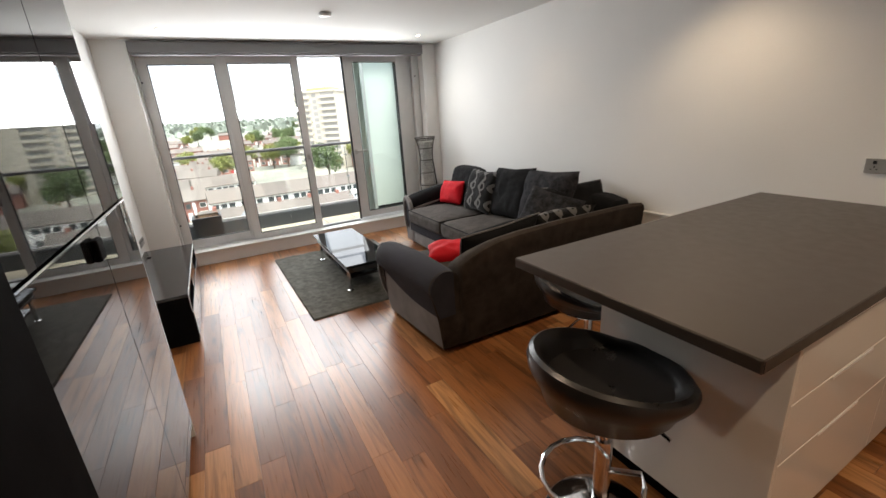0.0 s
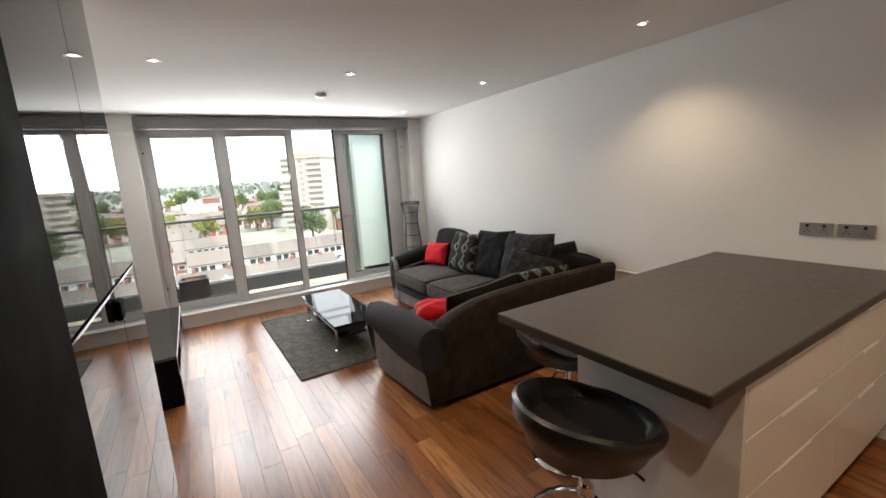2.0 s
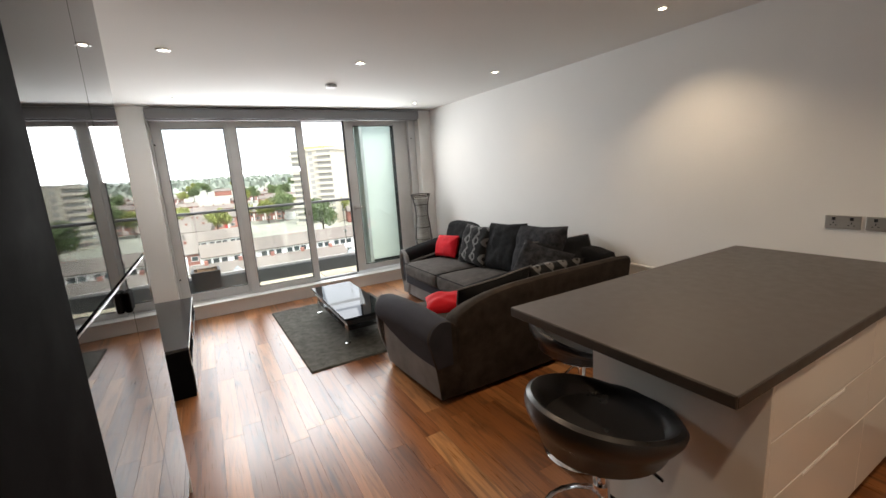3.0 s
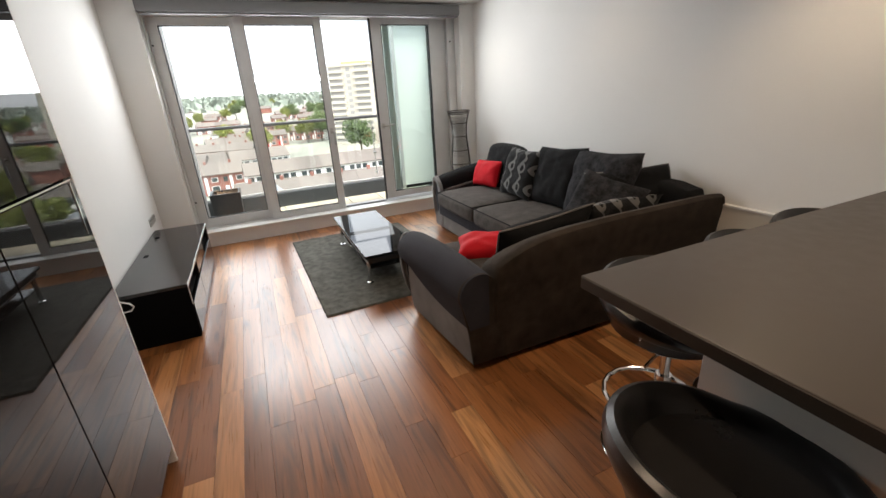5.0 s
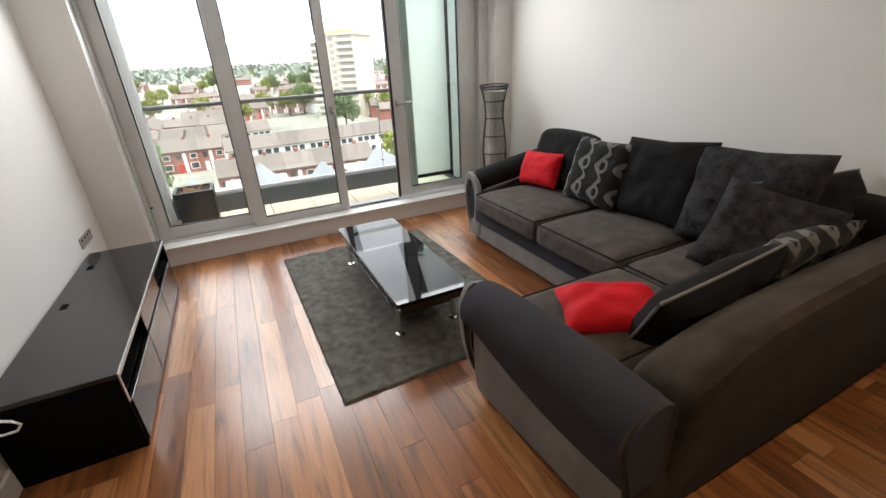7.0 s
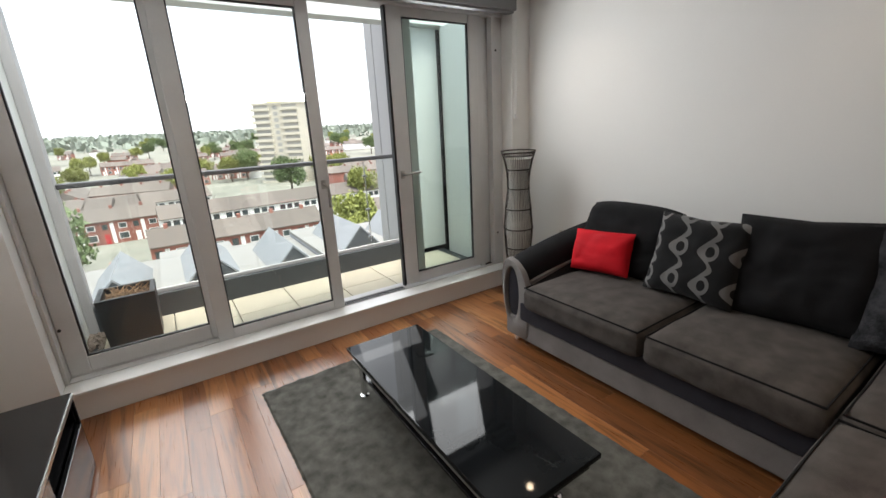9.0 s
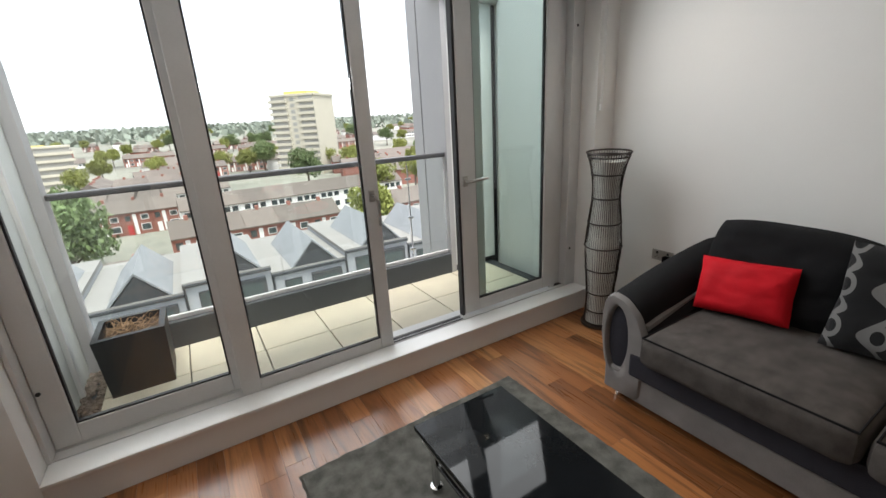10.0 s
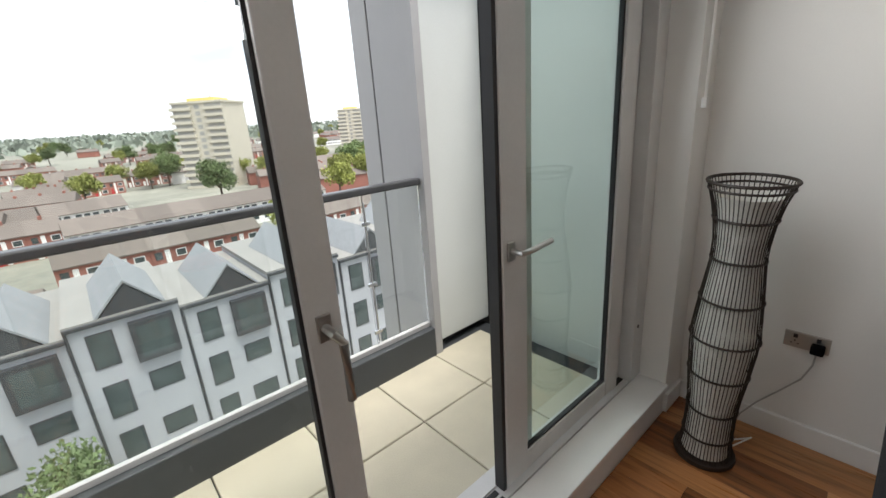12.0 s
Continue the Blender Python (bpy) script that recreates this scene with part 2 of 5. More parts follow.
# ---- the room's shell ----
structure("wall_right", box(XR, XR + 0.2, YB - 0.2, 7.55, -0.1, HC + 0.2), M_WALL, "long plain white painted wall behind the sofa", "wall")
structure("wall_left", box(XL - 0.2, XL, YB - 0.2, YW + 0.2, -0.1, HC + 0.2), M_WALL, "plain white painted wall behind the low media unit", "wall")
structure("wall_back", box(XL, XR, YB - 0.2, YB, -0.1, HC + 0.2), M_WALL, "plain white wall closing the kitchen end", "wall")
bm = box(XL, WX0, YW, YW + 0.2, -0.1, HC)
box(WX1, XR, YW, YW + 0.2, -0.1, HC, bm=bm)
box(WX0, WX1, YW, YW + 0.2, WZ1, HC, bm=bm)
box(WX0, WX1, YW + 0.004, YW + 0.185, -0.1, WZ0 - 0.021, bm=bm)
structure("wall_window", bm, M_WALL, "white wall around the wide balcony window", "wall")
structure("ceiling", box(XL, XR, YB, YW, HC, HC + 0.2), M_CEIL, "flat white painted ceiling with recessed downlights", "ceiling")
structure("window_sill", box(WX0 + 0.001, WX1 - 0.001, YW - 0.015, YF - 0.002, WZ0 - 0.02, WZ0 - 0.001, bevel=0.004), M_TRIM, "white painted low window sill board", "sill")
structure("baseboard_right", box(XR - 0.016, XR, 3.2, YW, 0, 0.1, bevel=0.004), M_TRIM, "white painted skirting board", "skirting")
structure("baseboard_left", box(XL, XL + 0.016, 3.2, YW, 0, 0.1, bevel=0.004), M_TRIM, "white painted skirting board", "skirting")
structure("baseboard_window_right", box(WX1, XR - 0.018, YW - 0.016, YW, 0, 0.1, bevel=0.004), M_TRIM, "white painted skirting board", "skirting")
floor = structure("floor", box(XL, XR, YB, YW, -0.1, -0.014), M_SUB, "walnut laminate plank floor with strong dark streaks", "floor")

# ---- window and sliding doors ----
window = tagged(empty("window_1", 1.4, YF, WZ0), "wide silver aluminium balcony window with one sliding door open", "window", kind="structure")


def frame_bars(name, x0, x1, y0, y1, z0, z1, wl, wr, wb, wt, parent, bev=0.004, glass=None):
    f = part(name, box(x0, x0 + wl, y0, y1, z0, z1, bev), M_ALU, parent)
    part("stile", box(x1 - wr, x1, y0, y1, z0, z1, bev), M_ALU, f)
    part("rail", box(x0 + wl, x1 - wr, y0 + 0.002, y1 - 0.002, z0, z0 + wb, bev), M_ALU, f)
    part("rail", box(x0 + wl, x1 - wr, y0 + 0.002, y1 - 0.002, z1 - wt, z1, bev), M_ALU, f)
    gx0, gx1, gz0, gz1, ym = x0 + wl, x1 - wr, z0 + wb, z1 - wt, (y0 + y1) / 2
    for bar in ((gx0 - 0.002, gx0 + 0.008, gz0, gz1), (gx1 - 0.008, gx1 + 0.002, gz0, gz1), (gx0 + 0.008, gx1 - 0.008, gz0 - 0.002, gz0 + 0.008), (gx0 + 0.008, gx1 - 0.008, gz1 - 0.008, gz1 + 0.002)):
        part("gasket", box(bar[0], bar[1], ym - 0.012, ym + 0.012, bar[2], bar[3]), M_ALUD, f)
    pane = part("pane", box(gx0, gx1, ym - 0.004, ym + 0.004, gz0, gz1), glass or M_GLASS, f, "clear glass pane" if glass is None else "greenish glass pane")
    pane.visible_shadow = False
    return f


def lever(x, y, z, parent, drop):
    h = part("handle", box(x - 0.016, x + 0.016, y - 0.008, y, z - 0.03, z + 0.03, 0.003), M_STEEL, parent, "satin steel lever handle")
    if drop:
        part("lever", tube([(x, y, z), (x, y - 0.05, z), (x + 0.012, y - 0.055, z - 0.02), (x + 0.012, y - 0.055, z - 0.15)], 0.010, 8), M_STEEL, h, smooth=True)
    else:
        part("lever", tube([(x, y, z), (x, y - 0.045, z), (x + 0.03, y - 0.055, z + 0.004), (x + 0.13, y - 0.055, z + 0.012)], 0.009, 8), M_STEEL, h, smooth=True)


frame_bars("fixed_frame", -0.10, 0.66, 6.392, 6.44, WZ0 + 0.012, 2.19, 0.09, 0.06, 0.09, 0.07, window)
door2 = frame_bars("sliding_door", 0.63, 1.462, 6.33, 6.37, WZ0 + 0.004, 2.19, 0.09, 0.078, 0.06, 0.07, window)
lever(1.42, 6.33, 1.06, door2, True)
leaf = frame_bars("sliding_door", 1.995, 2.77, 6.345, 6.39, WZ0 + 0.03, 2.19, 0.115, 0.085, 0.075, 0.06, window, glass=M_GLASS_G)
lever(2.03, 6.345, 1.06, leaf, False)
part("outer_door_edge", box(2.14, 2.21, 6.405, 6.44, WZ0 + 0.03, 2.19, 0.003), M_ALU, window, "dark edge of a second door leaf behind")
part("gasket", box(1.978, 1.994, 6.35, 6.39, WZ0 + 0.02, 2.19), M_ALUD, window, "black brush seal")
for x0, x1, y0, y1 in ((2.772, 2.82, 6.36, 6.44), (2.822, 2.90, 6.39, 6.44), (2.902, 3.003, 6.33, 6.44), (-0.119, -0.102, 6.32, 6.44)):
    part("jamb", box(x0, x1, y0, y1, WZ0 + 0.002, 2.2, 0.003), M_ALU, window)
part("threshold", box(-0.119, 3.003, 6.335, 6.392, WZ0 - 0.012, WZ0 + 0.003, 0.001), M_ALU, window)
part("threshold", box(-0.119, 3.003, 6.3925, 6.46, WZ0 - 0.10, WZ0 + 0.010, 0.002), M_ALU, window)
part("track_groove", box(1.46, 1.97, 6.340, 6.352, WZ0 + 0.003, WZ0 + 0.007), M_ALUD, window)
part("track_groove", box(1.46, 1.97, 6.366, 6.386, WZ0 + 0.003, WZ0 + 0.007), M_ALUD, window)
part("track_groove", box(2.78, 2.895, 6.362, 6.388, WZ0 + 0.003, WZ0 + 0.007), M_ALUD, window)
part("head", box(-0.119, 3.003, 6.31, 6.46, 2.19, WZ1, 0.003), M_ALU, window)
for z in (0.45, 1.95):
    part("fixing_screw", tube([(2.94, 6.328, z), (2.94, 6.336, z)], 0.009, 10), M_ALUD, window)
    part("fixing_screw", tube([(-0.085, 6.386, z), (-0.085, 6.396, z)], 0.009, 10), M_ALUD, window)
blind = tagged(empty("roller_blind_box", 1.4, 6.15, HC), "long grey roller blind box above the window", "blind")
part("casing", box(-0.11, 2.975, 6.12, YW - 0.001, HC - 0.125, HC - 0.022, 0.006), M_BOX, blind)
part("lower_lip", box(-0.10, 2.965, 6.14, YW - 0.002, HC - 0.140, HC - 0.126, 0.003), M_BOX, blind)
part("chain", tube([(3.015, 6.18, HC - 0.14), (3.015, 6.18, 1.46)], 0.003, 6), M_TRIM, blind)
part("chain", tube([(3.03, 6.18, HC - 0.14), (3.03, 6.18, 1.46)], 0.003, 6), M_TRIM, blind)
part("chain_weight", box(3.008, 3.036, 6.17, 6.19, 1.42, 1.46, 0.004), M_TRIM, blind)

# ---- balcony ----
BZ = 0.05
balcony = structure("balcony_floor", box(-0.2, 3.1, 6.46, 7.5, -0.2, BZ - 0.03), M_KERB, "balcony floor of buff paving slabs with dark joints", "balcony")
for i in range(7):
    for j in range(2):
        x0, y0 = -0.030 + 0.4275 * i, 6.535 + 0.428 * j
        x1 = min(x0 + 0.4215, 3.10)
        part("paving_slab", box(x0, x1, y0, min(y0 + 0.422, 7.50), BZ - 0.029, BZ, 0.004, 1), M_TILE, balcony)
structure("balcony_wall_left", box(-0.30, -0.145, 6.405, 7.40, -0.2, 2.33), M_RENDER, "pale rendered side wall of the balcony", "wall")
structure("balcony_wall_right", box(3.105, XR, 6.406, 7.36, -0.2, 2.33), M_RENDER, "pale rendered side wall of the balcony", "wall")
structure("balcony_wall_end", box(2.60, 3.104, 7.44, 7.50, BZ + 0.03, 2.33, 0.004), M_RENDER, "pale panel closing the balcony's end", "wall")
# only the soffit's front strip is built; left open behind to admit daylight
structure("balcony_beam", box(-0.30, XR, 7.33, 7.50, 2.335, 2.52, 0.004), M_RENDER, "pale front strip of the soffit above, left open behind it", "beam")
pillar = tagged(empty("facade_pillar", 2.6, 7.7, -4), "tall grey cladding pillar with dark joints", "pillar", kind="structure")
for y0, y1 in ((7.505, 7.765), (7.78, 7.95)):
    part("cladding_panel", box(2.555, 3.2, y0, y1, -6, 6.0, 0.004), M_CLAD, pillar)
part("joint", box(2.565, 3.19, 7.76, 7.785, -6, 6.0), M_ALUD, pillar)
part("corner_post", box(2.545, 2.597, 7.365, 7.498, BZ, 2.33, 0.004), M_CLAD, pillar)
part("joint", box(2.553, 3.19, 7.4985, 7.5045, -6, 6.0), M_ALUD, pillar)
pillar2 = tagged(empty("facade_pillar", -0.2, 7.5, -4), "grey cladding post at the balcony's side", "pillar", kind="structure")
part("cladding_panel", box(-0.30, -0.145, 7.402, 7.60, -6, 6.0, 0.004), M_CLAD, pillar2)
part("corner_post", box(-0.144, -0.085, 7.36, 7.48, BZ - 0.02, 2.33, 0.004), M_CLAD, pillar2)
part("side_channel", box(-0.1449, -0.12, 7.05, 7.08, BZ, 2.33, 0.003), M_ALU, pillar2)
railing = tagged(empty("balcony_railing", 1.2, 7.42, BZ), "glass balustrade with a slim grey metal top rail", "railing", kind="structure")
part("kerb", box(-0.084, 2.544, 7.365, 7.48, -0.1, 0.235, 0.006), M_KERB, railing, "dark grey kerb upstand")
part("top_rail", box(-0.084, 2.544, 7.39, 7.45, 1.108, 1.145, 0.008), M_RAIL, railing)
part("bottom_channel", box(-0.084, 2.544, 7.405, 7.437, 0.236, 0.265, 0.003), M_CLAD, railing)
for x0, x1 in ((-0.07, 1.08), (1.09, 2.17), (2.18, 2.54)):
    g = part("glass_panel", box(x0, x1, 7.416, 7.426, 0.26, 1.109), M_GLASS, railing)
    g.visible_shadow = False
part("glass_clamp", tube([(2.175, 7.404, 0.30), (2.175, 7.404, 1.07)], 0.006, 6), M_CHROME, railing)
for z in (0.34, 0.62, 0.95):
    part("glass_clamp", box(2.15, 2.20, 7.398, 7.414, z, z + 0.02, 0.003), M_CHROME, railing)

bm = bmesh.new()
peb = random.Random(4)
for k in range(900):
    if k < 380:
        px, py = peb.uniform(-0.14, -0.03), peb.uniform(6.465, 7.36)
    else:
        px, py = peb.uniform(-0.14, 3.1), peb.uniform(6.465, 6.535)
    s = peb.uniform(0.009, 0.02)
    b = bmesh.new()
    bmesh.ops.create_icosphere(b, subdivisions=1, radius=s)
    merge(bm, b, Matrix.Translation((px, py, BZ - 0.022 + s * 0.5)) @ Euler((peb.random() * 6, peb.random() * 6, 0)).to_matrix().to_4x4() @ Matrix.Diagonal((1, peb.uniform(0.7, 1.1), peb.uniform(0.5, 0.8), 1)))
tagged(part("pebbles", bm, M_PEBBLE, smooth=True), "brown drainage pebbles along the balcony's edge", "pebbles", kind="stuff")

M_PLANTER = mat("dark_planter", (0.022, 0.023, 0.025), 0.5, var=0.25, scale=10, bump=0.1)
M_SOIL = mat("dry_soil", (0.10, 0.065, 0.042), 0.95, var=0.5, scale=40, bump=0.8, fine=90)
M_TWIG = mat("dry_stems", (0.30, 0.20, 0.12), 0.8, var=0.3, scale=20)
planter = tagged(empty("planter", 0.165, 7.08, BZ), "square dark planter with dry soil and dead stems", "planter")
out = bmesh.new()
PX0, PX1, PY0, PY1, PT = 0.0, 0.335, 6.915, 7.24, 0.405
for x0, x1, y0, y1 in ((PX0, PX1, PY0, PY0 + 0.03), (PX0, PX1, PY1 - 0.03, PY1), (PX0, PX0 + 0.03, PY0 + 0.03, PY1 - 0.03), (PX1 - 0.03, PX1, PY0 + 0.03, PY1 - 0.03)):
    box(x0, x1, y0, y1, BZ, PT, bm=out)
for v in out.verts:
    if v.co.z < 0.2:
        v.co.x += (0.168 - v.co.x) * 0.10
        v.co.y += (7.08 - v.co.y) * 0.10
part("pot", out, M_PLANTER, planter)
soil = bmesh.new()
bmesh.ops.create_grid(soil, x_segments=14, y_segments=14, size=0.138, matrix=Matrix.Translation((0.168, 7.078, 0.355)))
for v in soil.verts:
    v.co.z += 0.03 * noise.noise(v.co * 14)
part("soil", soil, M_SOIL, planter)
tw = random.Random(9)
twigs = bmesh.new()
for k in range(70):
    a, l = tw.uniform(0, 6.3), tw.uniform(0.05, 0.14)
    x, y, z = tw.uniform(0.05, 0.28), tw.uniform(6.96, 7.2), 0.365
    tube([(x, y, z), (x + l * 0.5 * math.cos(a), y + l * 0.5 * math.sin(a), z + tw.uniform(0.005, 0.05)), (x + l * math.cos(a) * 0.8, y + l * math.sin(a) * 0.8, z + tw.uniform(0, 0.05))], 0.0025, 4, twigs)
for v in twigs.verts:
    v.co.x, v.co.y = min(max(v.co.x, 0.035), 0.30), min(max(v.co.y, 6.95), 7.205)
part("stems", twigs, M_TWIG, planter)

# ---- tall black units on the left ----
tall = tagged(empty("tall_cupboard", -0.2, 2.53, 0), "full-height black gloss cupboard reflecting the window", "cupboard")
part("body", box(XL + 0.001, -0.012, 1.905, 3.105, 0.08, HC - 0.003), M_BMATT, tall)
for y0, y1 in ((1.907, 2.572), (2.577, 3.113)):
    for z0, z1, nm in ((0.09, 1.212, "door"), (1.226, HC - 0.004, "door")):
        part(nm, box(-0.011, 0.010, y0, y1, z0, z1, 0.0015, 1), M_BGLASS, tall, "black high-gloss door")
part("trim_strip", box(-0.008, 0.014, 1.91, 3.075, 1.2165, 1.2215), M_CHROME, tall, "thin chrome strip")
part("trim_strip", box(0.0101, 0.0125, 3.068, 3.075, 1.04, 1.2125), M_CHROME, tall)
part("handle", box(0.011, 0.030, 2.435, 2.50, 1.125, 1.19, 0.006), M_BMATT, tall, "small square black catch")
part("plinth", box(XL + 0.05, -0.05, 1.91, 3.10, 0, 0.079), M_BMATT, tall)
part("end_panel", box(XL + 0.001, 0.008, 3.1135, 3.13, 0, HC - 0.003, 0.001), M_WALL, tall, "white end panel")
tall2 = tagged(empty("tall_unit", -0.2, 1.2, 0), "full-height matt black unit beside the gloss cupboard", "cupboard")
part("body", box(XL + 0.001, 0.0, -0.6, 1.899, 0.0, HC - 0.003), M_BMATT, tall2)
part("door", box(0.001, 0.018, 0.9, 1.899, 0.08, HC - 0.004, 0.002), M_BMATT, tall2)
part("door", box(0.001, 0.018, -0.598, 0.895, 0.08, HC - 0.004, 0.002), M_BMATT, tall2)

# ---- low media unit ----
tv = tagged(empty("media_unit", -0.17, 5.0, 0), "long low black gloss media unit with open slots and drop doors", "cabinet")
TX0, TX1, TY0, TY1, TZ = -0.383, 0.026, 4.22, 5.76, 0.376
part("top", box(TX0, TX1, TY0, TY1, TZ - 0.022, TZ, 0.002, 1), M_BLACK, tv)
part("side", box(TX0, TX1 - 0.002, TY0, TY0 + 0.02, 0.0, TZ - 0.0225), M_BMATT, tv)
part("side", box(TX0, TX1 - 0.002, TY1 - 0.02, TY1, 0.0, TZ - 0.0225), M_BMATT, tv)
part("back", box(TX0, TX0 + 0.012, TY0 + 0.021, TY1 - 0.021, 0.02, TZ - 0.0225), M_BMATT, tv)
part("bottom", box(TX0 + 0.013, TX1 - 0.02, TY0 + 0.021, TY1 - 0.021, 0.03, 0.05), M_BMATT, tv)
part("shelf", box(TX0 + 0.013, TX1 - 0.02, TY0 + 0.021, TY1 - 0.021, 0.235, 0.25), M_BMATT, tv)
for k in range(3):
    y0 = TY0 + 0.02 + k * 0.50
    part("divider", box(TX0 + 0.013, TX1 - 0.01, y0 + 0.485, y0 + 0.50, 0.051, 0.234), M_BMATT, tv)
    part("divider", box(TX0 + 0.013, TX1 - 0.01, y0 + 0.485, y0 + 0.50, 0.251, TZ - 0.0225), M_BMATT, tv)
    part("drop_door", box(TX1 - 0.014, TX1 + 0.004, y0 + 0.006, y0 + 0.494, 0.012, 0.232, 0.002), M_BLACK, tv)
part("edge_strip", box(TX1 - 0.001, TX1 + 0.004, TY0 + 0.002, TY1 - 0.002, TZ - 0.02, TZ - 0.004), M_STEEL, tv, "silver front edging strip")
part("edge_strip", box(TX1 - 0.0015, TX1 + 0.003, TY0 + 0.001, TY0 + 0.012, 0.235, TZ - 0.022), M_STEEL, tv)
part("inner_rail", box(TX1 - 0.08, TX1 - 0.07, TY0 + 0.022, TY0 + 0.50, 0.29, 0.30), M_STEEL, tv)
for y in (4.95, 5.45):
    part("cable_hole", box(TX0 + 0.05, TX0 + 0.08, y, y + 0.05, TZ + 0.0002, TZ + 0.003, 0.001, 1), M_BMATT, tv)
part("middle_door", box(TX1 - 0.012, TX1 + 0.0025, TY0 + 0.52, TY0 + 1.0, 0.252, TZ - 0.024, 0.002), M_BLACK, tv)
cable = tagged(empty("white_cable", -0.3, 4.17, 0.36), "loop of white aerial cable beside the media unit", "cable")
loop = [(-0.385, 4.20, 0.36), (-0.36, 4.165, 0.375), (-0.31, 4.15, 0.37), (-0.27, 4.15, 0.35), (-0.255, 4.155, 0.325), (-0.275, 4.16, 0.30), (-0.32, 4.17, 0.292), (-0.36, 4.18, 0.30), (-0.39, 4.19, 0.31)]
part("lead", tube(loop, 0.0045, 8), M_TRIM, cable, smooth=True)
# slim white panel heater on brackets, between the gloss cupboard and the media unit
HY0, HY1, HZ0, HZ1, HXF = 3.36, 4.11, 0.205, 0.602, -0.329
heater = tagged(empty("panel_heater", -0.365, (HY0 + HY1) / 2, HZ0), "slim white metal panel heater fixed low on the wall", "heater")
part("front_panel", box(HXF - 0.014, HXF, HY0, HY1, HZ0, HZ1, 0.004), M_TRIM, heater, smooth=True)
part("back_plate", box(XL + 0.018, XL + 0.022, HY0 + 0.012, HY1 - 0.012, HZ0 + 0.02, HZ1 - 0.03), M_TRIM, heater)
for y0 in (HY0, HY1 - 0.012):
    part("side_cap", box(XL + 0.018, HXF - 0.0145, y0, y0 + 0.012, HZ0 + 0.002, HZ1 - 0.012, 0.002), M_TRIM, heater)
for k in range(24):
    y = HY0 + 0.03 + k * (HY1 - HY0 - 0.06) / 23
    part("convector_fin", box(XL + 0.0225, HXF - 0.0145, y - 0.001, y + 0.001, HZ0 + 0.03, HZ1 - 0.045), M_ALU, heater)
for y in (HY0 + 0.13, HY1 - 0.13):
    part("wall_bracket", box(XL + 0.0005, XL + 0.0175, y - 0.02, y + 0.02, HZ0 + 0.06, HZ1 - 0.06), M_ALU, heater)
M_PLATE = mat("socket_plate_steel", (0.42, 0.41, 0.39), 0.4, metal=0.7, var=0.08)


def socket(cx, cy, cz, width, height, nx, gangs, label):
    s = tagged(empty("wall_socket", cx, cy, cz), label, "socket")
    d = 0.008 * nx
    part("plate", box(min(cx, cx + d), max(cx, cx + d), cy - width / 2, cy + width / 2, cz - height / 2, cz + height / 2, 0.002), M_PLATE, s)
    for g in range(gangs):
        gy = cy + width * ((g + 0.5) / gangs - 0.5)
        for oy, oz, w, h in ((0, -0.004, 0.004, 0.009), (-0.011, -0.016, 0.007, 0.004), (0.011, -0.016, 0.007, 0.004)):
            part("pin_hole", box(min(cx + d, cx + d * 1.15), max(cx + d, cx + d * 1.15), gy + oy - w / 2, gy + oy + w / 2, cz + oz - h / 2, cz + oz + h / 2), M_ALUD, s)
        part("rocker_switch", box(min(cx + d, cx + d * 1.5), max(cx + d, cx + d * 1.5), gy - 0.007, gy + 0.007, cz + 0.010, cz + 0.026, 0.001, 1), M_ALUD, s)
    return s


socket(XR, 1.720, 1.086, 0.146, 0.070, -1, 2, "brushed steel double socket above the worktop")
socket(XR, 1.556, 1.086, 0.146, 0.070, -1, 2, "brushed steel double socket above the worktop")
socket(XR, 5.755, 0.480, 0.146, 0.070, -1, 2, "brushed steel double socket with a black plug")
socket(XL, 5.86, 0.448, 0.24, 0.070, 1, 4, "pale grey multi-gang socket plate above the media unit")

# ---- downlights and smoke alarm ----
M_GLOW = mat("lamp_glow", (1.0, 0.86, 0.66), 0.5, emit=6.0, var=0.0)
spots = [(x, y) for y in (5.65, 4.02, 2.45, 0.8, -0.9) for x in (0.20, 1.44, 2.69)]
for k, (x, y) in enumerate(spots):
    if k in (6, 9):
        x = 0.55
    d = tagged(empty("downlight", x, y, HC), "small round recessed downlight, lit warm white", "downlight", "ceiling downlights")
    ring = bmesh.new()
    lathe([(0.020, HC - 0.002), (0.038, HC - 0.002), (0.040, HC - 0.005), (0.034, HC - 0.007), (0.020, HC - 0.004)], 24, ring, x, y, cap=False)
    part("trim_ring", ring, M_TRIM, d, smooth=True)
    part("lamp", lathe([(0.0195, HC - 0.002), (0.0195, HC - 0.0035)], 20, None, x, y), M_GLOW, d)
    ld = bpy.data.lights.new("downlight_beam", "SPOT")
    ld.energy, ld.color, ld.spot_size, ld.spot_blend, ld.shadow_soft_size = (5.2 if y < 3 else 1.0), (1.0, 0.76, 0.52), radians(125), 0.8, 0.03
    lo = new("downlight_beam", ld)
    lo.matrix_world = pose(x, y, HC - 0.02)
    lo.parent = d
    lo.matrix_parent_inverse = d.matrix_basis.inverted()
alarm = tagged(empty("smoke_alarm", 1.43, 4.80, HC), "small round white smoke alarm on the ceiling", "smoke alarm")
part("body", lathe([(0.05, HC - 0.001), (0.05, HC - 0.018), (0.042, HC - 0.03), (0.02, HC - 0.034)], 24, None, 1.43, 4.80), M_TRIM, alarm, smooth=True)
part("vent_ring", lathe([(0.0505, HC - 0.008), (0.0515, HC - 0.010), (0.0505, HC - 0.012)], 24, None, 1.43, 4.80, cap=False), M_BOX, alarm, smooth=True)

